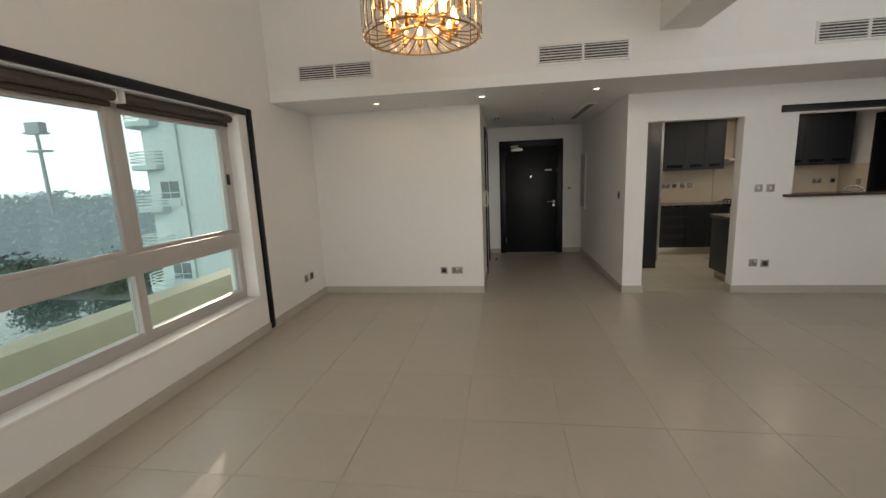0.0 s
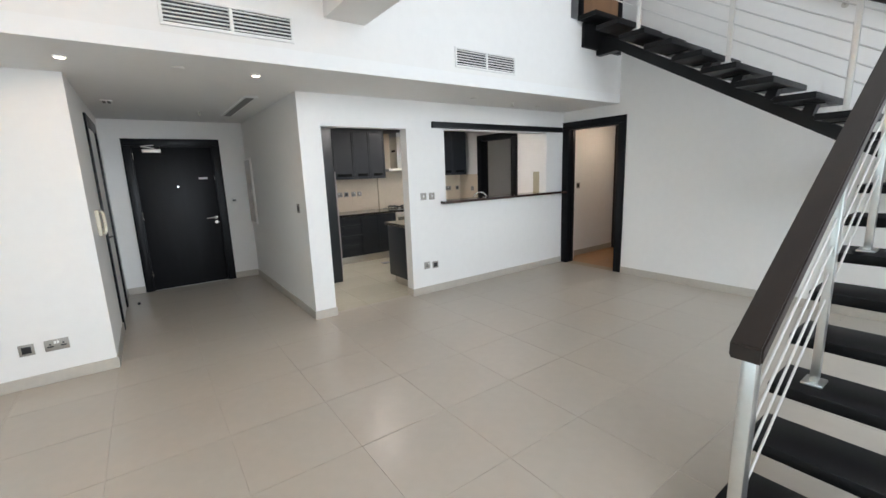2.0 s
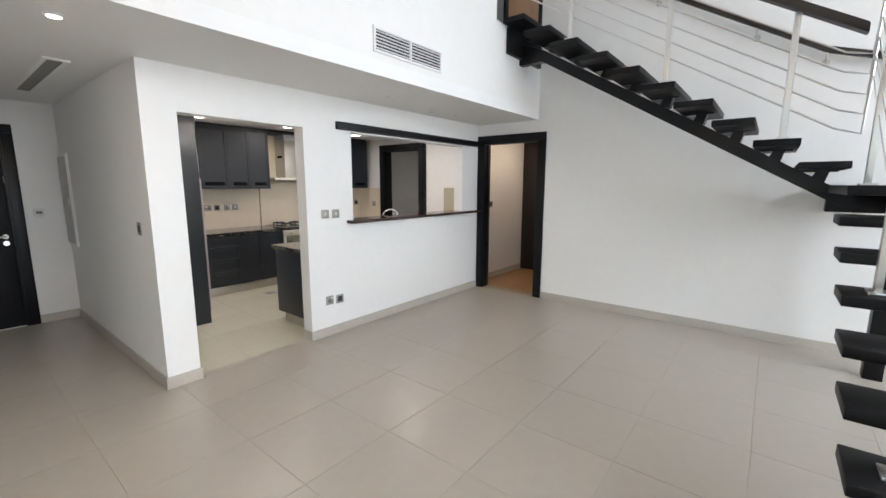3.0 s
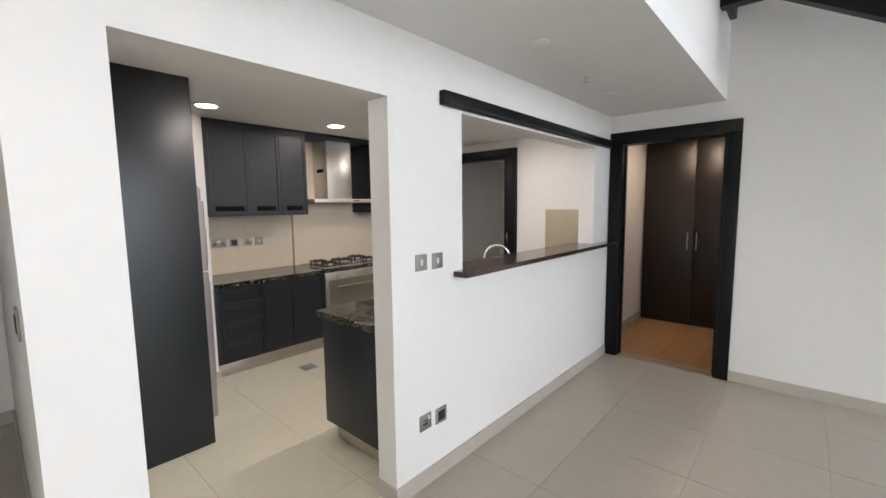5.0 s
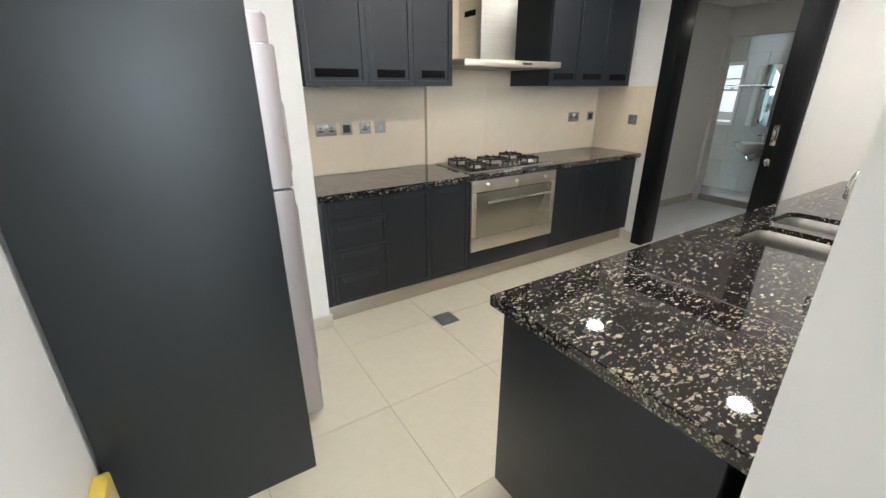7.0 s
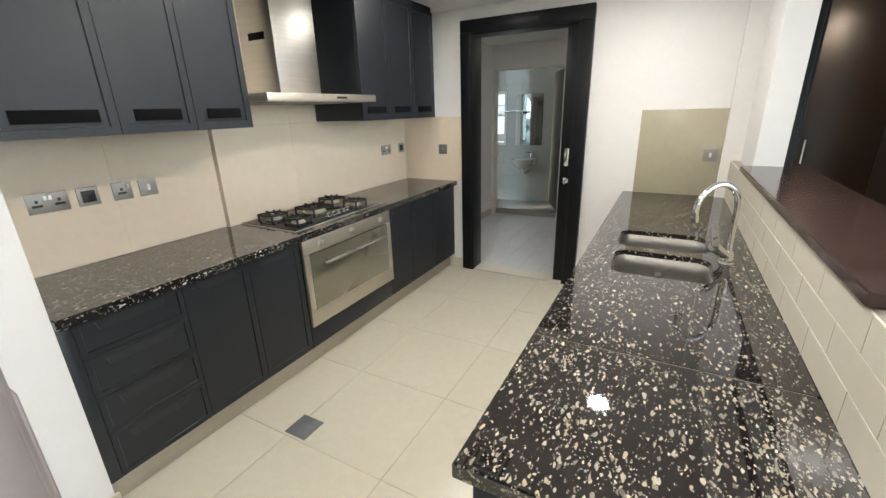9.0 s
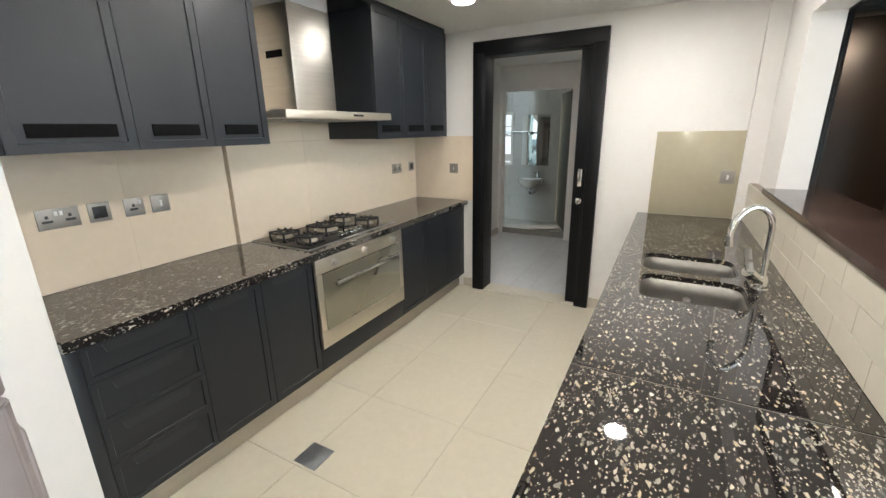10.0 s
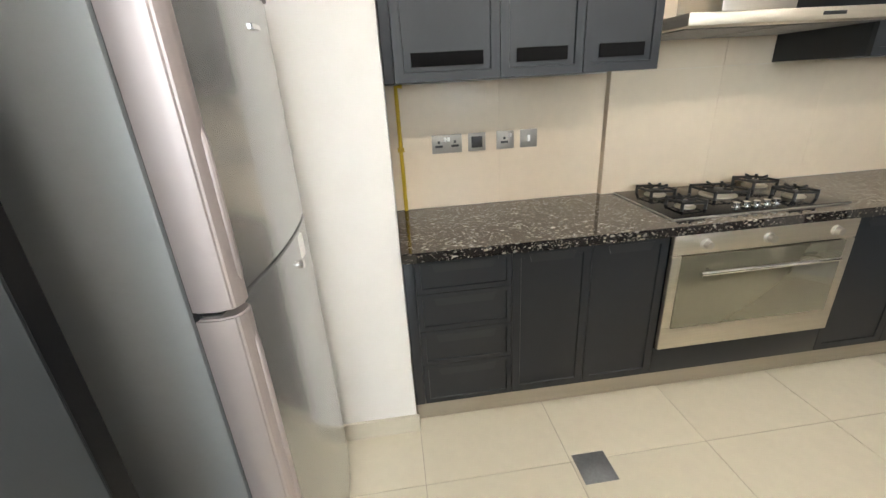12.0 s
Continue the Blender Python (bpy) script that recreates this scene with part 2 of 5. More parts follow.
def tube(points, r, n=10, closed=False):
    """A round pipe along a line of points."""
    pts = [Vector(p) for p in points]
    bm = bmesh.new()
    rings = []
    side = None
    for k, p in enumerate(pts):
        if closed:
            way = (pts[(k + 1) % len(pts)] - pts[k - 1]).normalized()
        else:
            way = (pts[min(k + 1, len(pts) - 1)] - pts[max(k - 1, 0)]).normalized()
        if side is None:
            side = way.orthogonal().normalized()
        side = (side - way * side.dot(way)).normalized()
        up = way.cross(side)
        rings.append([bm.verts.new(p + r * (math.cos(6.283185 * j / n) * side + math.sin(6.283185 * j / n) * up)) for j in range(n)])
    pairs = list(zip(rings, rings[1:]))
    if closed:
        pairs.append((rings[-1], rings[0]))
    for a, b in pairs:
        for j in range(n):
            bm.faces.new((a[j], a[(j + 1) % n], b[(j + 1) % n], b[j]))
    if not closed:
        bm.faces.new(list(reversed(rings[0])))
        bm.faces.new(rings[-1])
    bmesh.ops.recalc_face_normals(bm, faces=bm.faces)
    return bm


def mesh_of(name, bm, material, smooth=None):
    me = bpy.data.meshes.new(name)
    if smooth:
        for e in bm.edges:
            e.smooth = len(e.link_faces) < 2 or e.calc_face_angle(0) < radians(smooth)
        for f in bm.faces:
            f.smooth = True
    bm.to_mesh(me)
    bm.free()
    me.materials.append(material)
    return me


def part(name, bm, material, parent, label="", smooth=35):
    """One mesh under a thing or a part."""
    ob = new(name, mesh_of(name, bm, material, smooth))
    ob.parent = parent
    return tagged(ob, label)


def thing(name, place, label, category, group="", turn=0):
    ob = new(name)
    ob.matrix_world = pose(*place, 0, 0, turn)
    ob.empty_display_size = 0.1
    return tagged(ob, label, category, group)


def single(name, bm, material, label, category, group="", smooth=35):
    """A thing of one mesh."""
    return tagged(new(name, mesh_of(name, bm, material, smooth)), label, category, group)


def setting(name, bm, material, label="", smooth=None):
    return tagged(new(name, mesh_of(name, bm, material, smooth)), label, "", "", "structure")


# ---- the shell ----
WX, RX, FY, BY = -1.45, 6.845, 6.245, -2.7      # window wall, stair wall, kitchen wall, wall behind
SOFFIT, TOP, KC, BULK = 2.45, 5.6, 2.40, 5.28    # low ceiling, high ceiling, kitchen ceiling, front of the upper floor
KX, KY = 7.05, 9.29                              # kitchen end wall, kitchen back wall
PIN = 6.39                                       # kitchen side of the wall to the living room

WIN_Y0, WIN_Y1, WIN_Z0, WIN_Z1 = -1.45, 4.66, 0.42, 2.24
setting("wall_west", boxes((WX - 0.3, BY, -0.1, WX, FY + 0.2, WIN_Z0), (WX - 0.3, BY, WIN_Z1, WX, FY + 0.2, TOP),
                           (WX - 0.3, BY, WIN_Z0, WX, WIN_Y0, WIN_Z1), (WX - 0.3, WIN_Y1, WIN_Z0, WX, FY + 0.2, WIN_Z1)), M_WALL, "white painted wall with a long window")
# The tall opening is unseen, added to let light in from behind.
setting("wall_south", boxes((WX - 0.3, BY - 0.2, -0.1, RX + 0.2, BY, 0.4), (WX - 0.3, BY - 0.2, 4.4, RX + 0.2, BY, TOP),
                            (WX - 0.3, BY - 0.2, 0.4, 1.5, BY, 4.4), (6.7, BY - 0.2, 0.4, RX + 0.2, BY, 4.4)), M_WALL, "unseen white wall with a tall window added")
BD0, BD1, BDH = 5.25, 6.14, 2.19
setting("wall_east", boxes((RX, BY - 0.2, -0.1, RX + 0.15, BD0, 5.6), (RX, BD0, BDH, RX + 0.15, BD1, 5.6), (RX, BD1, -0.1, RX + 0.15, PIN - 0.005, 5.6)), M_WALL, "white painted stair wall")
setting("wall_north", boxes((WX - 0.3, FY, -0.1, 0.807, FY + 0.18, SOFFIT)), M_WALL, "white painted wall")
setting("wall_kitchen", boxes((2.58, FY, -0.1, 2.815, PIN, SOFFIT), (3.872, FY, -0.1, 4.44, PIN, SOFFIT), (2.815, FY, 2.115, 3.872, PIN, SOFFIT),
                              (4.44, FY, -0.1, 6.44, PIN, 1.17), (4.44, FY, 2.12, 6.44, PIN, SOFFIT), (6.44, FY, -0.1, RX, PIN, SOFFIT)), M_WALL, "white painted wall with doorway and serving hatch")
setting("wall_corridor_west", boxes((0.627, FY + 0.18, -0.1, 0.807, 9.3, SOFFIT)), M_WALL)
setting("wall_corridor_east", boxes((2.58, PIN, -0.1, 2.815, 9.3, SOFFIT)), M_WALL)
setting("wall_entrance", boxes((0.807, 9.11, -0.1, 1.10, 9.3, SOFFIT), (2.15, 9.11, -0.1, 2.58, 9.3, SOFFIT), (1.10, 9.11, 2.12, 2.15, 9.3, SOFFIT), (0.8, 9.32, -0.1, 2.6, 9.4, SOFFIT)), M_WALL)
setting("wall_upper", boxes((WX - 0.3, BULK, SOFFIT + 0.12, 5.72, BULK + 0.2, TOP), (5.72, BULK, SOFFIT + 0.12, RX, BULK + 0.2, 3.38)), M_WALL, "white painted front of the upper floor")
setting("ceiling_low", boxes((WX - 0.3, BULK, SOFFIT, RX, FY + 0.3, SOFFIT + 0.12), (0.6, FY + 0.3, SOFFIT, 2.86, 9.4, SOFFIT + 0.12)), M_CEIL, "white plasterboard soffit")
setting("ceiling_high", boxes((WX - 0.3, BY - 0.2, TOP, RX + 0.2, 9.4, TOP + 0.15)), M_CEIL)
setting("ceiling_kitchen", boxes((2.815, PIN, KC, KX + 0.15, KY + 0.15, KC + 0.12)), M_CEIL)
setting("beam", boxes((2.57, BY, 2.846, 2.93, BULK, 3.4)), M_WALL, "white painted ceiling beam")
setting("floor_upper", boxes((WX, BULK + 0.2, SOFFIT + 0.2, RX, 8.6, 3.38)), M_TILE)
setting("wall_upper_back", boxes((WX, 7.4, 3.38, RX + 0.15, 7.55, TOP)), M_WALL)
SD0, SD1, SDH = 7.56, 8.48, 2.19
setting("wall_kitchen_end", boxes((KX, PIN - 0.14, -0.1, KX + 0.15, SD0, KC), (KX, SD0, SDH, KX + 0.15, SD1, KC), (KX, SD1, -0.1, KX + 0.15, KY + 0.15, KC)), M_WALL)
setting("wall_kitchen_back", boxes((2.815, KY, -0.1, KX, KY + 0.15, KC)), M_WALL)
setting("wall_pier", boxes((2.815, 8.68, -0.1, 3.872, KY, KC)), M_WALL, "white painted pier beside the fridge")

# hall behind the dark door frame
setting("wall_hall", boxes((RX + 0.15, 6.38, -0.1, 9.4, 6.5, 2.45), (9.05, 3.4, -0.1, 9.2, 6.38, 2.45), (RX + 0.15, 3.3, -0.1, 9.2, 3.4, 2.45)), M_WALL)
setting("ceiling_hall", boxes((RX + 0.15, 3.3, 2.45, 9.4, 6.5, 2.55)), M_CEIL)

# service room and wash room behind the kitchen
setting("wall_service", boxes((KX + 0.15, 6.9, -0.1, 9.3, 7.0, 2.4), (KX, 9.2, -0.1, 9.45, 9.3, 2.4), (9.3, 6.9, -0.1, 9.45, 8.185, 2.4), (9.3, 9.16, -0.1, 9.45, 9.2, 2.4), (9.3, 8.185, 2.08, 9.45, 9.16, 2.4)), M_WALL)
setting("ceiling_service", boxes((KX + 0.15, 6.9, 2.4, 11.1, 10.0, 2.5)), M_CEIL)
setting("wall_washroom", boxes((10.4, 7.8, -0.1, 10.5, 9.9, 2.4), (9.45, 7.8, -0.1, 10.4, 7.9, 2.4), (9.45, 9.8, -0.1, 10.4, 9.9, 2.4)), M_BATH)

# The south panel is unseen, added so its glow lights the tower front.
setting("backdrop", boxes((-330, -330, -14, -328, 496, 420), (-304, 518, -14, 200, 520, 100), (-330, -330, -14, 200, -328, 420)), glow("hazy_sky", (0.78, 0.94, 1.0), 3.3), "pale hazy sky on the horizon")
setting("ground", boxes((-400, -400, -12.2, 400, 400, -12.0)), mat("ground_far", (0.24, 0.26, 0.24), 0.9, var=0.4, scale=0.05))

# ---- doors and windows of the shell ----


def door_case(name, axis, at, lo, hi, top, width, proud, depth, label):
    """A dark architrave round an opening, with its lining through the wall. axis: the wall's normal; proud: which side, in metres."""
    ob = tagged(new(name), label, "door frame", "", "structure")

    def b(a0, z0, a1, z1, d0, d1):
        return (d0, a0, z0, d1, a1, z1) if axis == "x" else (a0, d0, z0, a1, d1, z1)
    f, s = at + proud, 0.018
    part("architrave", boxes(b(lo, 0, lo + width, top - width, f, at), bevel=0.004), M_FRAME, ob)
    part("architrave", boxes(b(hi - width, 0, hi, top - width, f, at), bevel=0.004), M_FRAME, ob)
    part("architrave", boxes(b(lo, top - width, hi, top, f, at), bevel=0.004), M_FRAME, ob)
    e = at + depth
    for q0, q1, z0, z1 in ((lo + width - 0.012, lo + width + s, 0, top - width), (hi - width - s, hi - width + 0.012, 0, top - width), (lo + width - 0.012, hi - width + 0.012, top - width - s, top - width + 0.012)):
        part("lining", boxes(b(q0, z0, q1, z1, f + (0.006 if proud < 0 else -0.006), e), bevel=0.003), M_FRAME, ob)
    return ob


# entrance door
case = door_case("door_1", "y", 9.11, 1.024, 2.228, 2.195, 0.095, -0.022, 0.19, "dark wood entrance door closed in a dark frame")
leaf = part("leaf", boxes((1.135, 9.135, 0.004, 2.118, 9.18, 2.083), bevel=0.003), M_DOOR, case, "flat charcoal door leaf")
part("door_closer", boxes((1.25, 9.075, 2.0, 1.47, 9.133, 2.052), bevel=0.008), M_STEEL, leaf, "steel door closer")
part("closer_arm", rod(bar((1.40, 9.09, 2.06), (1.24, 9.065, 2.085), 0.008), (1.24, 9.065, 2.085), (1.42, 9.10, 2.11), 0.008), M_STEEL, leaf)
part("spy_hole", lathe([(0.004, 0), (0.011, 0.0), (0.012, 0.006), (0.007, 0.008)], (1.621, 9.133, 1.505), axis="Y"), M_CHROME, leaf)
part("notice_plate", boxes((1.90, 9.128, 1.605, 2.02, 9.134, 1.635), bevel=0.001), M_WHITE, leaf)
part("latch_plate", boxes((2.112, 9.10, 1.59, 2.13, 9.134, 1.65), bevel=0.002), M_STEEL, leaf)
lever = tube([(2.06, 9.133, 1.012), (2.06, 9.085, 1.012), (2.045, 9.075, 1.012), (1.93, 9.075, 1.008)], 0.010)
rod(lever, (2.06, 9.134, 1.012), (2.06, 9.122, 1.012), 0.026)
part("lever_handle", lever, M_CHROME, leaf, "chrome lever handle")
part("lock_rose", lathe([(0.026, 0), (0.026, 0.008), (0.022, 0.010), (0.008, 0.010)], (2.06, 9.123, 0.94), axis="Y"), M_CHROME, leaf)
for z in (1.95, 1.1, 0.25):
    part("hinge", boxes((1.122, 9.118, z - 0.05, 1.140, 9.136, z + 0.05), bevel=0.002), M_STEELH, case)

# closet doors in the corridor
case = door_case("door_2", "x", 0.807, 7.36, 8.50, 2.30, 0.09, 0.02, -0.10, "dark closet door in the corridor, closed")
leaf = part("leaf", boxes((0.745, 7.468, 0.01, 0.785, 8.392, 2.19), bevel=0.003), M_DOOR, case)
part("handle", tube([(0.785, 7.54, 1.02), (0.835, 7.54, 1.02), (0.84, 7.56, 1.02), (0.84, 7.67, 1.015)], 0.009), M_CHROME, leaf, "chrome lever handle")
part("lock_rose", lathe([(0.010, 0.0), (0.025, 0.002), (0.025, 0.010), (0.0, 0.012)], (0.785, 7.54, 0.94), axis="X"), M_CHROME, leaf)

# frame of the doorway to the hall
case = door_case("door_3", "x", RX, 5.15, 6.24, 2.287, 0.10, -0.022, 0.16, "open doorway with a wide dark wooden frame")
part("strike_plate", boxes((RX + 0.04, 5.266, 0.98, RX + 0.07, 5.272, 1.12), bevel=0.001), M_STEEL, case)
part("door_stop", boxes((RX + 0.06, 5.268, 0, RX + 0.075, 5.284, 2.17), (RX + 0.06, 6.106, 0, RX + 0.075, 6.122, 2.17)), M_FRAME, case)
setting("threshold", boxes((RX - 0.005, 5.27, -0.004, RX + 0.15, 6.12, 0.006), bevel=0.003), mat("brass_strip", (0.45, 0.38, 0.28), 0.4, 0.6))

# sliding door to the service room
case = door_case("door_4", "x", KX, 7.457, 8.583, 2.295, 0.10, -0.05, 0.155, "dark framed sliding door, slid open into the wall")
leaf = part("leaf", boxes((KX + 0.02, 7.45, 0.006, KX + 0.058, 7.665, 2.17), bevel=0.003), M_FRAME, case, "dark sliding leaf")
part("pull_plate", boxes((KX + 0.013, 7.592, 1.08, KX + 0.021, 7.632, 1.23), bevel=0.004), M_CHROME, leaf, "chrome finger pull")
part("lock_rose", lathe([(0.010, 0), (0.026, 0.002), (0.026, 0.010), (0.0, 0.010)], (KX + 0.01, 7.612, 0.955), axis="X"), M_CHROME, leaf)
part("thumb_turn", boxes((KX - 0.012, 7.607, 0.925, KX + 0.012, 7.617, 0.985), bevel=0.003), M_CHROME, leaf)
setting("threshold_service", boxes((KX - 0.03, 7.57, -0.004, KX + 0.16, 8.47, 0.008), bevel=0.003), M_KSKIRT)

# brown door at the head of the stairs
case = door_case("door_5", "y", BULK, 5.86, 6.80, 5.45, 0.08, -0.02, 0.02, "mid-brown wooden door at the stair head")
up = part("leaf", boxes((5.94, BULK - 0.012, 3.39, 6.72, BULK + 0.02, 5.37), bevel=0.002), mat("brown_veneer", (0.20, 0.10, 0.045), 0.4, var=0.25, scale=3, stretch=(12, 12, 1)), case)
for o in list(case.children):
    if o.name.startswith(("architrave", "lining")):
        for v in o.data.vertices:
            v.co.z = max(v.co.z, 3.39)

# the long window: aluminium frames in a deep reveal, dark edging on the room side
win = tagged(new("window_1"), "long white aluminium window with dark wooden edging", "window", "", "structure")
X0, X1 = -1.66, -1.59
posts = [4.62, 3.44, 2.22, 0.96, -0.26, WIN_Y0 + 0.03]
part("edging", boxes((WX, 4.785, 0.02, WX + 0.022, 4.862, 2.32), bevel=0.004), M_FRAME, win, "dark wooden edging")
part("edging", boxes((WX, WIN_Y0 - 0.1, 2.25, WX + 0.022, 4.785, 2.32), bevel=0.004), M_FRAME, win, "dark wooden edging")
part("sill", boxes((X0, WIN_Y0, 0.395, WX + 0.012, WIN_Y1 + 0.1, 0.422), bevel=0.006), M_WHITE, win, "white stone sill")
part("frame_head", boxes((X0, WIN_Y0, 2.135, X1, 4.66, 2.20), bevel=0.004), M_ALU, win)
part("frame_foot", boxes((X0, WIN_Y0, 0.42, X1, 4.66, 0.515), bevel=0.004), M_ALU, win)
part("transom", boxes((X0, WIN_Y0, 0.955, X1 + 0.012, 4.66, 1.11), bevel=0.004), M_ALU, win)
for y in posts:
    part("mullion", boxes((X0, y - 0.035, 0.47, X1 + 0.006, y + 0.04, 2.14), bevel=0.004), M_ALU, win)
for a, b in zip(posts, posts[1:]):
    for z0, z1 in ((0.515, 0.955), (1.11, 2.135)):
        pane = part("pane", boxes((-1.632, b + 0.04, z0, -1.626, a - 0.035, z1)), M_GLASS, win)
        pane.visible_shadow = False
        if z0 > 1:
            part("sash", boxes((X1 - 0.03, b + 0.04, z0, X1 + 0.004, b + 0.075, z1), (X1 - 0.03, a - 0.07, z0, X1 + 0.004, a - 0.035, z1),
                               (X1 - 0.03, b + 0.075, z0, X1 + 0.004, a - 0.07, z0 + 0.035), (X1 - 0.03, b + 0.075, z1 - 0.035, X1 + 0.004, a - 0.07, z1), bevel=0.003), M_ALU, win)
part("catch", boxes((X1, 4.565, 1.58, X1 + 0.03, 4.585, 1.68), bevel=0.004), M_BLACK, win)
M_BLIND = mat("brown_blind", (0.07, 0.052, 0.042), 0.8, var=0.2, scale=8, bump=0.1, bump_scale=300)
for a, b in ((4.64, 3.46), (3.42, 1.02), (0.98, -1.40)):
    bl = thing("roller_blind", (-1.52, (a + b) / 2, 2.2), "brown fabric roller blind rolled up at the window head", "blind", "window blinds")
    h = abs(a - b) / 2 - 0.01
    part("roll", bar((0, -h, 0), (0, h, 0), 0.034, n=20), M_BLIND, bl)
    part("hem_bar", boxes((-0.045, -h, -0.068, -0.025, h, -0.03), bevel=0.005), M_BLIND, bl)
    for s in (-h, h):
        part("bracket", boxes((-0.05, s - 0.004, -0.04, 0.035, s + 0.004, 0.046), bevel=0.002), M_WHITE, bl)
# reveal head above the blinds closes to the opening
# Unseen window, added so light reaches the stair and hatch walls.
win2 = tagged(new("window_2"), "unseen tall window added behind the stairs", "window", "", "structure")
for x in (1.53, 2.8, 4.1, 5.4, 6.67):
    part("mullion", boxes((x - 0.03, BY - 0.13, 0.4, x + 0.03, BY - 0.07, 4.4)), M_ALU, win2)
for z in (0.43, 2.4, 4.37):
    part("transom", boxes((1.5, BY - 0.125, z - 0.03, 6.7, BY - 0.075, z + 0.03)), M_ALU, win2)

# ---- baseboards ----


def baseboard(x0, y0, x1, y1, m=None, h=0.095):
    bm = boxes((min(x0, x1), min(y0, y1), 0.0, max(x0, x1), max(y0, y1), h), bevel=0.002, seg=1)
    return setting("baseboard", bm, m or M_SKIRT, "porcelain skirting tile")


T = 0.013
for a in ((WX, BY, WX + T, FY), (WX, FY - T, 0.807, FY), (0.807, FY - T, 0.807 + T, 7.36), (0.807, 8.50, 0.807 + T, 9.11), (0.807 + T, 9.11 - T, 1.024, 9.11),
          (2.228, 9.11 - T, 2.58 - T, 9.11), (2.58 - T, FY - T, 2.58, 9.11), (2.58 - T, FY - T, 2.828, FY), (3.86, FY - T, RX, FY), (RX - T, 3.07, RX, 5.15),
          (RX - 0.006 - T, BY, RX - 0.006, 3.07), (WX, BY, RX, BY + T), (3.872 - T, FY, 3.872, PIN), (2.815, FY, 2.815 + T, 7.632)):
    baseboard(*a)
for a in ((3.46, 8.68 - T, 3.872 + T, 8.68), (KX - T, 7.15, KX, 7.457), (KX - T, 8.583, KX, 8.70)):
    baseboard(*a, m=M_KSKIRT)
for a in ((RX + 0.15, 6.38 - T, 8.52, 6.38), (KX + 0.15, 9.2 - T, 9.3, 9.2)):
    baseboard(*a, m=M_SKIRT)
setting("wall_column", boxes((RX - 0.006, BY, 0, RX, 3.07, TOP)), M_WALL, "white painted pier of the stair wall")

# ---- wall fittings ----


def plate(name, centre, axis, way, w, h, kind, label, cat="socket", group="wall plates"):
    """A flat steel wall plate with its rocker, outlet or data insert. way: +1 or -1, the side it faces along axis."""
    ob = thing(name, centre, label, cat, group, {("y", -1): 0, ("y", 1): 180, ("x", -1): -90, ("x", 1): 90}[(axis, way)])
    part("face", boxes((-w / 2, -0.007, -h / 2, w / 2, 0, h / 2), bevel=0.002), M_PLATE, ob)
    if kind == "switch":
        part("rocker", boxes((-0.007, -0.012, -0.016, 0.007, -0.006, 0.016), bevel=0.002), M_WHITE, ob)
    elif kind == "data":
        part("insert", boxes((-0.028, -0.010, -0.028, 0.028, -0.006, 0.028), bevel=0.002), M_BLACK, ob)
    elif kind == "plain":
        part("toggle", boxes((-0.005, -0.016, -0.010, 0.005, -0.006, 0.010), bevel=0.002), M_STEEL, ob)
    else:
        for s in ((-0.004,) if kind == "single" else (-w / 4 - 0.003, w / 4 + 0.003)):
            part("earth_pin_hole", boxes((s - 0.006, -0.0078, 0.002, s + 0.006, -0.006, 0.016), bevel=0.001), M_BLACK, ob)
            part("pin_slot", boxes((s - 0.019, -0.0078, -0.016, s + 0.019, -0.006, -0.005), bevel=0.001), M_BLACK, ob)
            r = 0.024 if kind == "single" else (-0.009 if s < 0 else 0.009)
            part("rocker", boxes((r - 0.0065, -0.012, 0.012, r + 0.0065, -0.006, 0.032), bevel=0.001), M_WHITE, ob)
    return ob


plate("light_switch", (4.081, FY, 1.285), "y", -1, 0.086, 0.088, "switch", "square brushed steel light switch on white wall", "switch")
plate("light_switch", (4.21, FY, 1.282), "y", -1, 0.086, 0.088, "switch", "square brushed steel light switch on white wall", "switch")
plate("wall_socket", (4.093, FY, 0.379), "y", -1, 0.092, 0.092, "single", "brushed steel wall socket above skirting")
plate("data_socket", (4.224, FY, 0.37), "y", -1, 0.092, 0.092, "data", "brushed steel data outlet with black insert")
plate("data_socket", (0.27, FY, 0.316), "y", -1, 0.092, 0.092, "data", "brushed steel data outlet with black insert")
plate("wall_socket", (0.45, FY, 0.316), "y", -1, 0.15, 0.092, "double", "brushed steel double socket above skirting")
plate("wall_socket", (WX, 5.69, 0.352), "x", 1, 0.092, 0.092, "single", "brushed steel wall socket on the window wall")
plate("data_socket", (WX, 5.84, 0.352), "x", 1, 0.092, 0.092, "data", "brushed steel data outlet on the window wall")
plate("light_switch", (2.58, 6.52, 1.24), "x", -1, 0.085, 0.10, "data", "steel and black light switch in the corridor", "switch")
plate("light_switch", (7.45, 6.38, 1.26), "y", -1, 0.085, 0.10, "data", "black light switch in the hall", "switch")
plate("light_switch", (2.815, 6.63, 1.24), "x", 1, 0.088, 0.10, "data", "black switch plate inside the kitchen doorway", "switch")
for x, kind, w in ((4.155, "double", 0.15), (4.307, "data", 0.088), (4.453, "single", 0.088), (4.575, "switch", 0.088)):
    plate("wall_socket", (x, 9.272, 1.222), "y", -1, w, 0.088, kind, "brushed steel socket on beige splashback")
for x, kind, w in ((6.70, "double", 0.15), (6.955, "data", 0.088)):
    plate("wall_socket", (x, 9.242, 1.22), "y", -1, w, 0.088, kind, "brushed steel socket on beige splashback")
plate("isolator_switch", (KX - 0.01, 8.80, 1.205), "x", -1, 0.09, 0.09, "plain", "blank brushed steel plate on beige tile", "switch")
plate("isolator_switch", (KX - 0.01, 6.57, 1.20), "x", -1, 0.09, 0.09, "switch", "steel switch on beige splash panel", "switch")

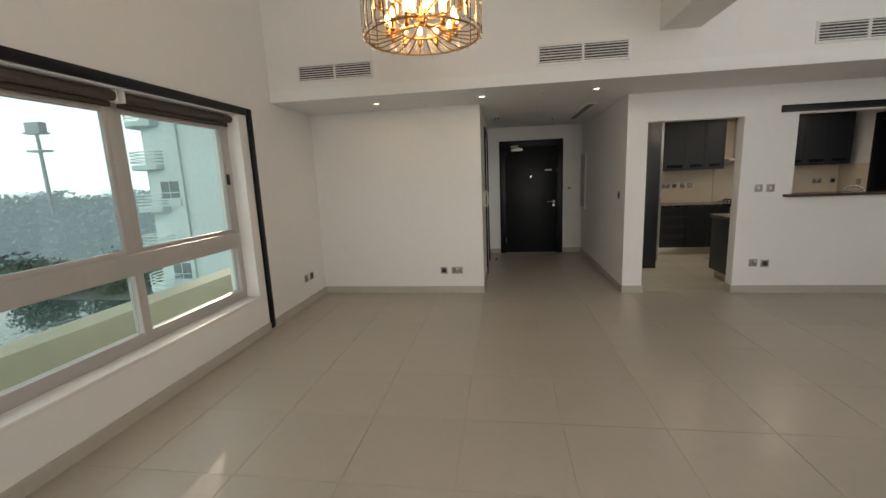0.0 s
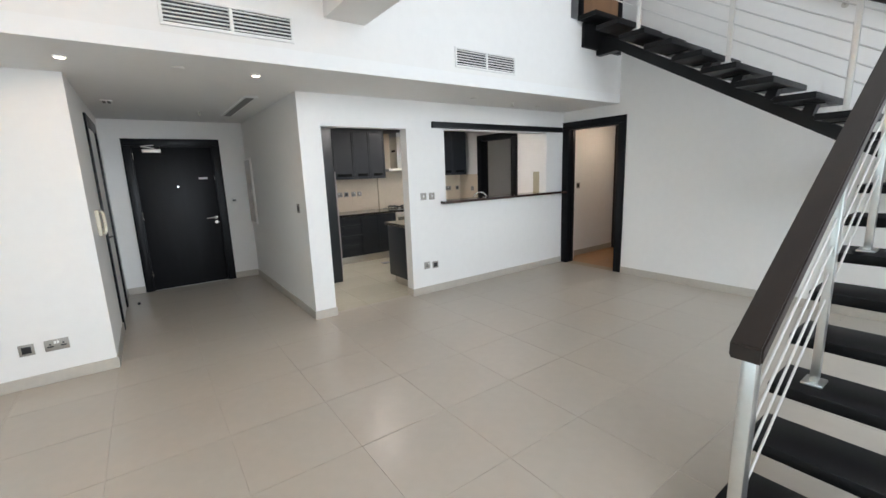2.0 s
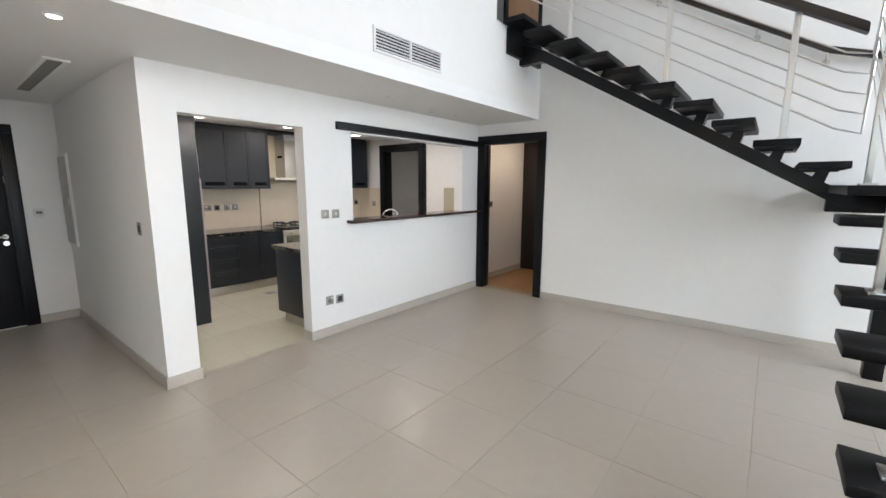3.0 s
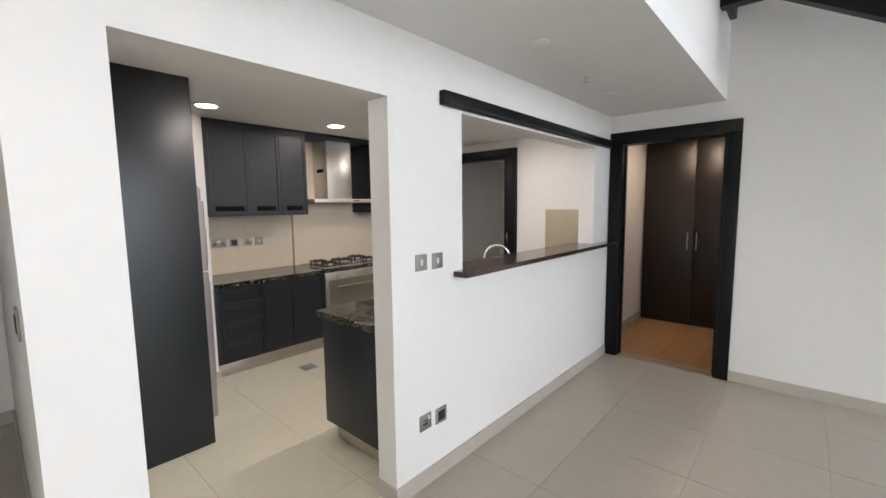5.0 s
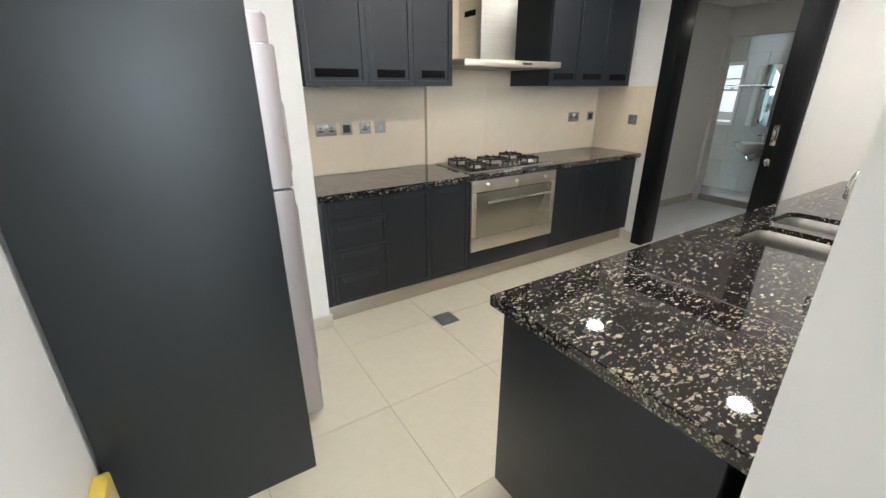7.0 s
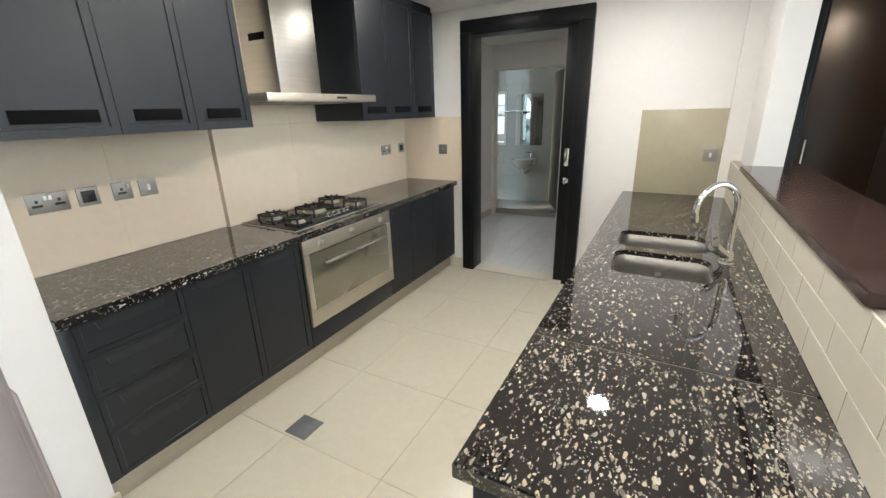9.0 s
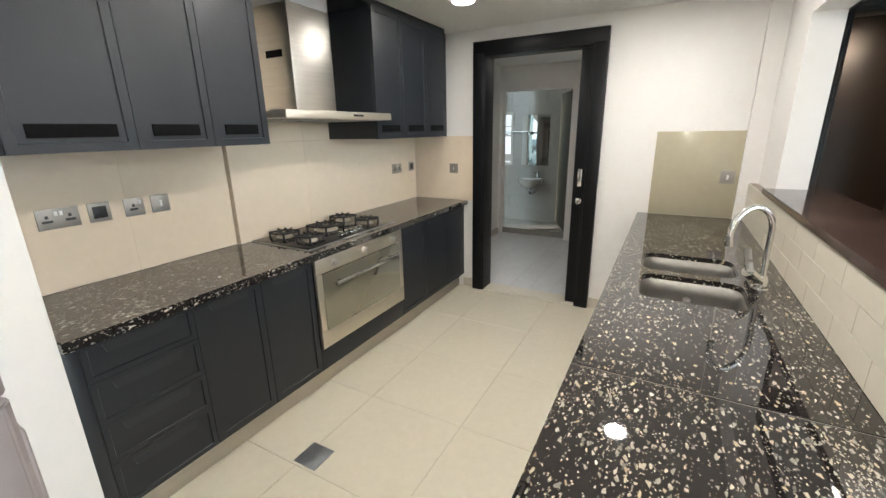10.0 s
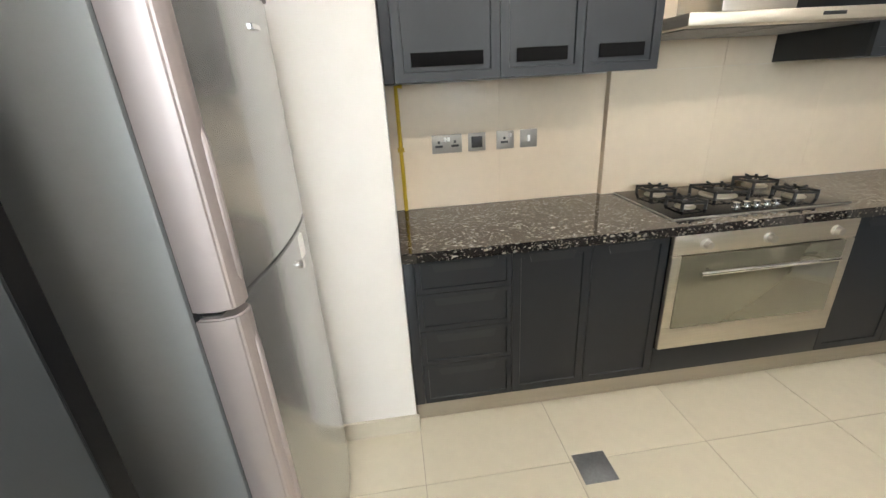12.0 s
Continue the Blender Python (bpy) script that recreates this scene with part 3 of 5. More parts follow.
ic = thing("intercom", (0.807, 6.74, 1.12), "cream plastic intercom handset on the corridor wall", "intercom", turn=90)
part("base", boxes((-0.05, -0.030, 0, 0.05, 0, 0.235), bevel=0.006), M_CREAM, ic)
part("handset", tube([(-0.022, -0.040, 0.225), (-0.022, -0.056, 0.20), (-0.022, -0.060, 0.12), (-0.022, -0.056, 0.04), (-0.022, -0.040, 0.012)], 0.014, 12), M_CREAM, ic, "cream handset")
part("button", boxes((0.016, -0.034, 0.06, 0.036, -0.029, 0.08), bevel=0.002), M_BLACK, ic)
th = thing("thermostat", (2.345, 9.11, 1.257), "small white thermostat with grey display", "thermostat")
part("case", boxes((-0.045, -0.02, -0.045, 0.045, 0, 0.045), bevel=0.006), M_WHITE, th)
part("display", boxes((-0.026, -0.022, -0.012, 0.026, -0.019, 0.016)), mat("lcd", (0.10, 0.11, 0.10), 0.3), th)

db = thing("fuse_box", (2.58, 8.875, 0.885), "white painted metal fuse box with closed door", "fuse box")
part("frame", boxes((-0.022, -0.19, 0, 0, 0.19, 1.015), bevel=0.004), M_WHITE, db)
part("door", boxes((-0.032, -0.165, 0.03, -0.022, 0.165, 0.985), bevel=0.003), mat("grey_enamel", (0.42, 0.42, 0.41), 0.35), db)
part("latch", boxes((-0.042, -0.17, 0.46, -0.032, -0.15, 0.54), bevel=0.002), M_STEEL, db)

# ---- air grilles ----


def air_grille(x0, x1, y, z0, z1):
    ob = thing("air_grille", ((x0 + x1) / 2, y, z0), "white double air grille with horizontal blades", "vent", "air grilles")
    w, h, f = (x1 - x0) / 2, z1 - z0, 0.022
    part("backing", boxes((-w + f, -0.004, f, w - f, -0.001, h - f)), M_BLACK, ob)
    part("frame", boxes((-w, -0.016, 0, w, 0, f), (-w, -0.016, h - f, w, 0, h), (-w, -0.016, f, -w + f, 0, h - f), (w - f, -0.016, f, w, 0, h - f), (-0.012, -0.016, f, 0.012, 0, h - f), bevel=0.002, seg=1), M_WHITE, ob)
    for s in (-1, 1):
        for k in range(6):
            z = f + (h - 2 * f) * (k + 0.5) / 6
            c0, c1 = sorted((s * 0.012, s * (w - f)))
            part("blade", boxes((c0, -0.014, z - 0.004, c1, -0.004, z + 0.0042)), M_WHITE, ob)
    return ob


air_grille(-1.095, -0.255, BULK, 2.632, 2.812)
air_grille(1.435, 2.312, BULK, 2.615, 2.81)
air_grille(3.90, 4.75, BULK, 2.618, 2.812)
slot = thing("ceiling_diffuser", (2.262, 7.54, SOFFIT), "long recessed slot diffuser in the corridor ceiling", "vent")
part("frame", boxes((-0.075, -0.8, -0.012, -0.045, 0.8, 0), (0.045, -0.8, -0.012, 0.075, 0.8, 0), (-0.045, -0.8, -0.012, 0.045, -0.77, 0), (-0.045, 0.77, -0.012, 0.045, 0.8, 0), bevel=0.002), M_WHITE, slot)
part("blade", boxes((-0.045, -0.77, -0.006, 0.045, 0.77, -0.001)), mat("grey_blade", (0.22, 0.21, 0.20), 0.5), slot)
g2 = thing("ceiling_grille", (1.005, 7.58, SOFFIT), "small dark access grille in the corridor ceiling", "vent")
part("frame", boxes((-0.05, -0.09, -0.01, 0.05, 0.09, 0), bevel=0.003), M_WHITE, g2)
part("slot", boxes((-0.035, -0.07, -0.013, -0.008, 0.07, -0.008), (0.008, -0.07, -0.013, 0.035, 0.07, -0.008)), M_BLACK, g2)

# ---- ceiling lamps ----


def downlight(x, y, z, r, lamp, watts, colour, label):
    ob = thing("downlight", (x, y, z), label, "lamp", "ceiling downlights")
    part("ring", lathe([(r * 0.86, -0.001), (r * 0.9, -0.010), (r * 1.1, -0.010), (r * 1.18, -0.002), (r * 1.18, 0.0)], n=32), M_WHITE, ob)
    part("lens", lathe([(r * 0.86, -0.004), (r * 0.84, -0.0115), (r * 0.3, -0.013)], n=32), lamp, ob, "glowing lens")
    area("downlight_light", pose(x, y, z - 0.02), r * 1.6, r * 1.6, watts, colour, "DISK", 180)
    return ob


for x in (3.79, 4.98, 6.22):
    for y in (7.07, 8.30):
        downlight(x, y, KC, 0.085, M_LAMP, {(3.79, 8.30): 1.2, (3.79, 7.07): 12.0, (6.22, 7.07): 8.5, (4.98, 8.30): 5.5, (6.22, 8.30): 5.5}.get((x, y), 18.0), (1.0, 0.95, 0.87), "round recessed white kitchen downlight, lit")
for x in (-0.37, 0.86, 2.10):
    downlight(x, 5.72, SOFFIT, 0.036, M_LAMPW, 2.2, (1.0, 0.83, 0.62), "small recessed warm ceiling spot, lit")
# Added fill lamp: no fitting is seen in the hall ceiling.
downlight(7.9, 5.7, 2.45, 0.06, M_LAMPW, 12, (1.0, 0.80, 0.58), "unseen warm downlight added to light the hall")
# Unseen lamp, added to lift the dark wash room.
downlight(9.95, 8.85, 2.4, 0.07, M_LAMP, 0.6, (0.95, 1.0, 0.92), "unseen downlight added to light the wash room")
# Likewise an unseen lamp, added as fill for the service room.
downlight(8.3, 8.0, 2.4, 0.07, M_LAMP, 1.0, (1.0, 0.95, 0.86), "unseen downlight added to light the service room")


def sprinkler(x, y, z):
    ob = thing("fire_sprinkler", (x, y, z), "small chrome fire sprinkler on a white rose", "sprinkler", "sprinklers")
    part("rose", lathe([(0.035, 0), (0.035, -0.004), (0.014, -0.012), (0.010, -0.012)]), M_WHITE, ob)
    part("head", rod(bar((0, 0, -0.01), (0, 0, -0.045), 0.008), (0, 0, -0.045), (0, 0, -0.050), 0.018), M_STEEL, ob)


for p in ((0.18, 5.76, SOFFIT), (5.31, 5.87, SOFFIT), (4.97, 7.69, KC), (1.9, 8.0, SOFFIT)):
    sprinkler(*p)
for x, y in ((1.54, 5.725), (4.60, 5.82), (5.90, 5.95)):
    single("ceiling_sensor", lathe([(0.045, 0), (0.045, -0.004), (0.036, -0.008), (0.0, -0.009)], (x, y, SOFFIT)), M_WHITE, "flat round white sensor on the soffit", "sensor", "ceiling sensors")
cv = thing("ceiling_vent", (5.36, 7.62, KC), "square white ceiling diffuser with stepped blades in the kitchen", "vent")
for h in (0.15, 0.11, 0.07):
    d = 0.004 + (0.15 - h) * 0.12
    part("blade", boxes((-h, -h, -d, h, -h + 0.018, 0), (-h, h - 0.018, -d, h, h, 0), (-h, -h + 0.018, -d, -h + 0.018, h - 0.018, 0), (h - 0.018, -h + 0.018, -d, h, h - 0.018, 0), bevel=0.001, seg=1), M_WHITE, cv)
part("backing", boxes((-0.13, -0.13, -0.003, 0.13, 0.13, -0.0005)), M_BLACK, cv)
sm = thing("smoke_detector", (6.27, 7.78, KC), "white domed smoke detector on kitchen ceiling", "smoke detector")
part("base", lathe([(0.055, 0), (0.055, -0.014), (0.045, -0.018), (0.0, -0.018)]), M_WHITE, sm)
part("dome", lathe([(0.038, -0.018), (0.036, -0.034), (0.024, -0.046), (0.0, -0.048)]), mat("cream_plastic", (0.60, 0.57, 0.50), 0.45), sm)

# ---- chandelier ----
M_BRASS = mat("warm_brass", (0.40, 0.22, 0.085), 0.3, 1.0, var=0.15, scale=10)
M_CRYSTAL = glass("crystal_rod", (1.0, 0.95, 0.86))
M_BULB = glow("candle_bulb", (1.0, 0.62, 0.24), 55.0)
ch = thing("chandelier", (0.62, 3.42, 2.385), "round brass chandelier with crystal rods and lit candle bulbs", "chandelier")
R = 0.335


def ring(r, z, t):
    return tube([(r * math.cos(a), r * math.sin(a), z) for a in np.linspace(0, 2 * math.pi, 48, endpoint=False)], t, 8, True)


for r, z, t in ((R, 0.0, 0.0055), (R * 0.34, 0.03, 0.006), (R * 0.80, 0.20, 0.006), (R, 0.46, 0.006), (R * 0.62, 0.50, 0.006)):
    part("ring", ring(r, z, t), M_BRASS, ch, "brass ring")
for k in range(24):
    a = 2 * math.pi * k / 24
    c, s = math.cos(a), math.sin(a)
    part("spoke", tube([(R * c, R * s, 0.0), (R * 0.84 * c, R * 0.84 * s, -0.010), (R * 0.60 * c, R * 0.60 * s, 0.004), (R * 0.34 * c, R * 0.34 * s, 0.03)], 0.004, 6), M_BRASS, ch)
    part("bead", lathe([(0.0, -0.013), (0.009, -0.006), (0.011, 0.0), (0.008, 0.008), (0.0, 0.013)], (R * 1.03 * c, R * 1.03 * s, -0.002), 8), M_CRYSTAL, ch, "small crystal bead")
    cp = boxes((-0.004, -0.036, 0.015, 0.004, 0.036, 0.45), bevel=0.003, seg=1)
    bmesh.ops.transform(cp, matrix=pose(R * 1.04 * c, R * 1.04 * s, 0, 0, 0, math.degrees(a)), verts=cp.verts)
    part("crystal_plate", cp, M_CRYSTAL, ch, "clear crystal plate", 20)
for n, r, z in ((12, 0.60, 0.024), (14, 0.80, 0.22)):
    for k in range(n):
        a = 2 * math.pi * (k + 0.5) / n
        x, y = R * r * math.cos(a), R * r * math.sin(a)
        cup = part("candle_cup", lathe([(0.005, -0.02), (0.016, -0.006), (0.012, 0.0), (0.010, 0.055), (0.0, 0.055)], (x, y, z), 10), M_BRASS, ch)
        part("bulb", lathe([(0.007, 0.055), (0.014, 0.066), (0.016, 0.080), (0.011, 0.098), (0.001, 0.112)], (x, y, z), 10), M_BULB, cup, "glowing candle bulb")
part("hub", lathe([(0.0, 0.07), (0.022, 0.085), (0.026, 0.11), (0.012, 0.13), (0.010, 0.5), (0.0, 0.5)], n=20), M_BRASS, ch)
for k in range(4):
    a = 2 * math.pi * (k + 0.5) / 4
    part("arm", bar((R * 0.80 * math.cos(a), R * 0.80 * math.sin(a), 0.20), (0, 0, 0.11), 0.006, 8), M_BRASS, ch)
    part("arm", bar((R * 0.34 * math.cos(a), R * 0.34 * math.sin(a), 0.03), (0, 0, 0.09), 0.005, 8), M_BRASS, ch)
    part("arm", bar((R * math.cos(a), R * math.sin(a), 0.46), (0, 0, 0.50), 0.006, 8), M_BRASS, ch)
part("stem", bar((0, 0, 0.5), (0, 0, TOP - 2.385 - 0.03), 0.008), M_BRASS, ch)
part("canopy", lathe([(0.07, TOP - 2.385), (0.07, TOP - 2.415), (0.01, TOP - 2.445)]), M_BRASS, ch)

lamp_data = bpy.data.lights.new("chandelier_light", "POINT")
lamp_data.energy, lamp_data.color, lamp_data.shadow_soft_size = 46, (1.0, 0.58, 0.25), 0.16
new("chandelier_light", lamp_data).location = (0.62, 3.42, 2.56)

# ---- stairs ----
stair = thing("staircase", (0, 0, 0), "black open-tread staircase with steel posts and wires", "staircase")
RISE, GO, SX, SY0, SY1 = 0.177, 0.262, 3.0, 1.44, 2.40
for k in range(1, 9):
    x = SX + GO * (k - 1)
    tr = part("tread", boxes((x, SY0, RISE * k - 0.055, x + 0.30, SY1, RISE * k), bevel=0.006), M_TREAD, stair)
    part("bracket", prism([(x + 0.03, RISE * k - 0.055), (x + 0.27, RISE * k - 0.055), (x + 0.27, RISE * k - 0.075), (x + 0.20, RISE * k - 0.15), (x + 0.12, RISE * k - 0.15), (x + 0.03, RISE * k - 0.075)], "y", 1.86, 1.98, 0.004), M_IRON, stair)
LX = SX + GO * 8
part("landing", boxes((LX, SY0, RISE * 9 - 0.06, RX - 0.035, SY1 - 0.04, RISE * 9), bevel=0.006), M_TREAD, stair, "black landing board")
part("landing_bearer", boxes((LX + 0.05, 1.86, RISE * 9 - 0.22, RX - 0.03, 1.98, RISE * 9 - 0.06), (6.27, 1.98, RISE * 9 - 0.22, 6.39, 2.36, RISE * 9 - 0.06), bevel=0.004), M_IRON, stair)
part("landing_leg", boxes((6.27, 1.86, 0, 6.39, 1.98, RISE * 9 - 0.22), bevel=0.004), M_IRON, stair)
part("stringer", prism([(SX - 0.02, 0.0), (SX + 0.24, 0.0), (LX + 0.1, RISE * 9 - 0.22), (LX + 0.1, RISE * 9 - 0.06), (LX - 0.05, RISE * 9 - 0.10)], "y", 1.87, 1.97, 0.004), M_IRON, stair, "black steel stringer")
R2, G2, Z2, Y2, TX0, TX1 = 0.1825, 0.302, 1.770, 2.281, 5.82, 6.78
for k in range(10):
    y, z = Y2 + G2 * k, Z2 + R2 * k
    last = k == 9
    part("tread", boxes((TX0, y, z - 0.055, TX1, BULK - 0.022 if last else y + 0.30, z), bevel=0.006), M_TREAD, stair)
    part("bracket", prism([(y + 0.03, z - 0.055), (y + 0.28, z - 0.055), (y + 0.28, z - 0.067), (y + 0.17, z - 0.067), (y + 0.20, z - 0.13), (y + 0.11, z - 0.16), (y + 0.085, z - 0.067), (y + 0.03, z - 0.067)], "x", 6.25, 6.36, 0.002), M_IRON, stair)
STR = [(y, 1.551 + 0.587 * (y - 2.497)) for y in (Y2 - 0.10, BULK - 0.30)]
part("stringer", prism(STR + [(BULK - 0.003, STR[1][1]), (BULK - 0.003, STR[1][1] + 0.24), (STR[1][0], STR[1][1] + 0.13), (STR[0][0], STR[0][1] + 0.13)], "x", 6.255, 6.355, 0.003), M_IRON, stair, "black steel stringer")
part("bearing_plate", boxes((TX0 + 0.12, BULK - 0.05, Z2 + R2 * 9 - 0.34, TX1 - 0.02, BULK - 0.002, Z2 + R2 * 9 - 0.055), bevel=0.003), M_IRON, stair)


def post(base, h, w=0.045, t=0.016):
    x, y, z = base
    ob = part("post", boxes((x - w / 2, y - t, z, x + w / 2, y + t, z + h), bevel=0.003), M_RAIL, stair, "satin steel post")
    part("foot_plate", boxes((x - 0.055, y - 0.04, z, x + 0.055, y + 0.04, z + 0.012), bevel=0.003), M_RAIL, ob)
    return ob


RY, SL = 2.26, 0.676
part("newel", boxes((2.75, RY - 0.022, 0.0, 2.81, RY + 0.022, 0.965), bevel=0.004), M_RAIL, stair, "square satin steel newel")


def rail_z(x):
    return 0.97 + SL * (x - 2.71)


for k in (3, 6, 9):
    x = SX + GO * (k - 1) + 0.15
    post((x, RY, RISE * k), rail_z(x) - RISE * k)
EX = LX + 0.6
part("handrail", prism([(2.71, rail_z(2.71) - 0.03), (2.71, rail_z(2.71) + 0.028), (EX, rail_z(EX) + 0.028), (EX, rail_z(EX) - 0.03)], "y", RY - 0.047, RY + 0.047, 0.006), M_WOODRAIL, stair, "dark wooden handrail")
for n in range(5):
    d = 0.16 + 0.125 * n
    part("wire", tube([(2.78, RY, max(rail_z(2.78) - d, 0.12)), (EX, RY, rail_z(EX) - d)], 0.005, 8), M_RAIL, stair, "steel rod")
PX = 5.87


def rail2(y):
    return Z2 + 0.99 + (R2 / G2) * (y - Y2 - 0.15)


for y in (2.70, 3.58, 4.49):
    z = Z2 + R2 * math.floor((y - Y2) / G2)
    post((PX, y, z), rail2(y) - 0.03 - z, w=0.016, t=0.022)
part("handrail", prism([(2.30, rail2(2.30) - 0.03), (2.30, rail2(2.30) + 0.04), (BULK - 0.01, rail2(BULK) + 0.04), (BULK - 0.01, rail2(BULK) - 0.03)], "x", PX - 0.05, PX + 0.05, 0.006), M_WOODRAIL, stair, "dark wooden handrail")
for n in range(5):
    d = 0.19 + 0.135 * n
    pts = [(PX + 0.02, y, rail2(y) - d) for y in (BULK - 0.03, 4.5, 3.6, 2.75)]
    pts += [(PX + 0.02, 2.40, rail2(2.40) - d), (PX - 0.01, 2.33, rail2(2.36) - d), (PX - 0.08, RY + 0.005, rail2(2.34) - d - 0.02), (EX, RY, rail_z(EX) - 0.16 - 0.125 * n)]
    part("wire", tube(pts, 0.007, 8), M_RAIL, stair, "steel rod")
wr = thing("wall_handrail", (0, 0, 0), "dark wooden handrail on steel brackets along the wall", "handrail")
part("rail", prism([(1.6, 2.49), (1.6, 2.545), (2.45, 2.815), (5.1, 4.39), (5.1, 4.335), (2.45, 2.76)], "x", RX - 0.115, RX - 0.06, 0.006), M_WOODRAIL, wr)
for y in (2.46, 2.99, 3.9, 4.7):
    z = 2.79 + 0.594 * (y - 2.45)
    xw = RX - (0.006 if y < 3.07 else 0.0)
    b = tube([(xw, y, z - 0.10), (RX - 0.07, y, z - 0.10), (RX - 0.087, y, z - 0.08), (RX - 0.087, y, z - 0.02)], 0.008)
    rod(b, (xw, y, z - 0.10), (xw - 0.006, y, z - 0.10), 0.03)
    part("bracket", b, M_STEEL, wr)

# ---- serving hatch ----
M_LEDGE = mat("brown_polished_stone", (0.050, 0.030, 0.025), 0.12, var=0.75, scale=9.0, rough_var=0.03)
setting("tile_band_wall", boxes((4.12, PIN + 0.0005, 0.901, KX, 6.436, 1.168)), M_GROUT)
ledge = single("hatch_ledge", prism([(4.345, 6.135), (6.835, 6.135), (6.835, 6.240), (6.435, 6.240), (6.435, 6.452), (4.445, 6.452), (4.445, 6.240), (4.345, 6.240)], "z", 1.172, 1.204, 0.004), M_LEDGE, "polished dark brown stone ledge in the serving hatch", "ledge")
pel = thing("hatch_pelmet", (0, 0, 0), "black wooden pelmet rail above the serving hatch", "pelmet")
part("rail", boxes((4.245, 6.205, 2.135, 6.785, 6.243, 2.212), bevel=0.004), M_FRAME, pel)
part("track", boxes((4.27, 6.195, 2.139, 6.76, 6.206, 2.15)), M_BLACK, pel)

# ---- fitted kitchen ----


def shaker(x0, x1, z0, z1, y, thick=0.02, rail=0.055, sink=0.006, gap=0.0015, facing=-1):
    """A framed cabinet front with a sunk panel, its face towards y * facing."""
    bm = boxes((x0 + gap, min(y, y - facing * thick), z0 + gap, x1 - gap, max(y, y - facing * thick), z1 - gap))
    face = max(bm.faces, key=lambda f: f.calc_center_median().y * facing)
    bmesh.ops.inset_region(bm, faces=[face], thickness=min(rail, (z1 - z0) * 0.3), depth=0.0)
    bmesh.ops.inset_region(bm, faces=[face], thickness=0.004, depth=-sink)
    return bm


def grip(x0, x1, z0, z1, y, slope=0.012):
    """A slot handle with sloped ends."""
    return prism([(x0, z1), (x1, z1), (x1 - slope, z0), (x0 + slope, z0)], "y", y - 0.004, y + 0.012)


CF = 8.69


def base_unit(x0, x1, fronts, label):
    ob = thing("base_cabinet", (x0, CF, 0.135), label, "cabinet", "base cabinets")
    w = x1 - x0
    part("body", boxes((0.001, 0.022, 0, w - 0.001, KY - CF - 0.03, 0.72)), M_CAB, ob)
    for z0, z1 in fronts:
        d = part("drawer_front" if len(fronts) > 1 else "door", shaker(0, w, z0 - 0.135, z1 - 0.135, 0, rail=0.05 if len(fronts) < 2 else 0.03), M_CAB, ob, "slate lacquered front")
        part("grip", grip(0.07, w - 0.07, z1 - 0.135 - 0.058, z1 - 0.135 - 0.022, 0.003), M_GRIPL, d, "recessed slot grip")
    return ob


M_GRIPL = mat("grip_edge", (0.024, 0.027, 0.031), 0.38, var=0.1)
base_unit(3.92, 4.325, ((0.135, 0.345), (0.345, 0.52), (0.52, 0.70), (0.70, 0.855)), "slate grey cabinet with four drawers")
base_unit(4.325, 4.67, ((0.135, 0.855),), "slate grey base cabinet with closed door")
base_unit(4.67, 5.015, ((0.135, 0.855),), "slate grey base cabinet with closed door")
for a, b in ((5.905, 6.285), (6.285, 6.665), (6.665, 7.035)):
    base_unit(a, b, ((0.135, 0.855),), "slate grey base cabinet with closed door")
single("cabinet_filler", boxes((3.876, CF, 0.135, 3.919, KY - 0.02, 0.855), bevel=0.001), M_CAB, "slate grey filler strip beside the drawers", "cabinet")
single("oven_plinth_panel", boxes((5.017, CF, 0.135, 5.903, CF + 0.02, 0.283), bevel=0.002), M_CAB, "slate grey panel below the oven", "panel")
M_PLINTH = mat("brushed_plinth", (0.52, 0.48, 0.41), 0.38, 0.75, var=0.1, scale=6, stretch=(1, 1, 20))
single("plinth", boxes((3.876, 8.745, 0.0, 7.035, 8.76, 0.132), bevel=0.002), M_PLINTH, "brushed metal plinth under the base cabinets", "plinth")


def slab(x0, y0, x1, y1, z0, z1, holes=()):
    """A worktop with a softened edge and rounded cut-outs."""
    bm = bmesh.new()

    def loop(pts):
        vs = [bm.verts.new((x, y, z1)) for x, y in pts]
        return [bm.edges.new((vs[k], vs[(k + 1) % len(vs)])) for k in range(len(vs))]
    edges = loop([(x0, y0), (x1, y0), (x1, y1), (x0, y1)])
    for h in holes:
        edges += loop(rounded(*h))
    bmesh.ops.triangle_fill(bm, edges=edges, use_beauty=True, normal=(0, 0, 1))
    r = bmesh.ops.extrude_face_region(bm, geom=list(bm.faces))
    bmesh.ops.translate(bm, vec=(0, 0, z0 - z1), verts=[v for v in r["geom"] if isinstance(v, bmesh.types.BMVert)])
    bmesh.ops.recalc_face_normals(bm, faces=bm.faces)
    rim = [e for e in bm.edges if e.calc_face_angle(0) > 1.2 and abs(e.verts[0].co.z - e.verts[1].co.z) < 1e-5 and len(e.link_faces) == 2]
    bmesh.ops.bevel(bm, geom=rim, offset=0.004, segments=2, affect="EDGES")
    return bm


def rounded(x0, y0, x1, y1, r, n=6):
    pts = []
    for cx, cy, a0 in ((x1 - r, y1 - r, 0), (x0 + r, y1 - r, 90), (x0 + r, y0 + r, 180), (x1 - r, y0 + r, 270)):
        for k in range(n + 1):
            a = radians(a0 + 90 * k / n)
            pts.append((cx + r * math.cos(a), cy + r * math.sin(a)))
    return pts


single("worktop", slab(3.873, 8.655, KX - 0.002, 9.243, 0.858, 0.90), M_GRANITE_PALE, "polished black granite worktop with pale flakes", "worktop")
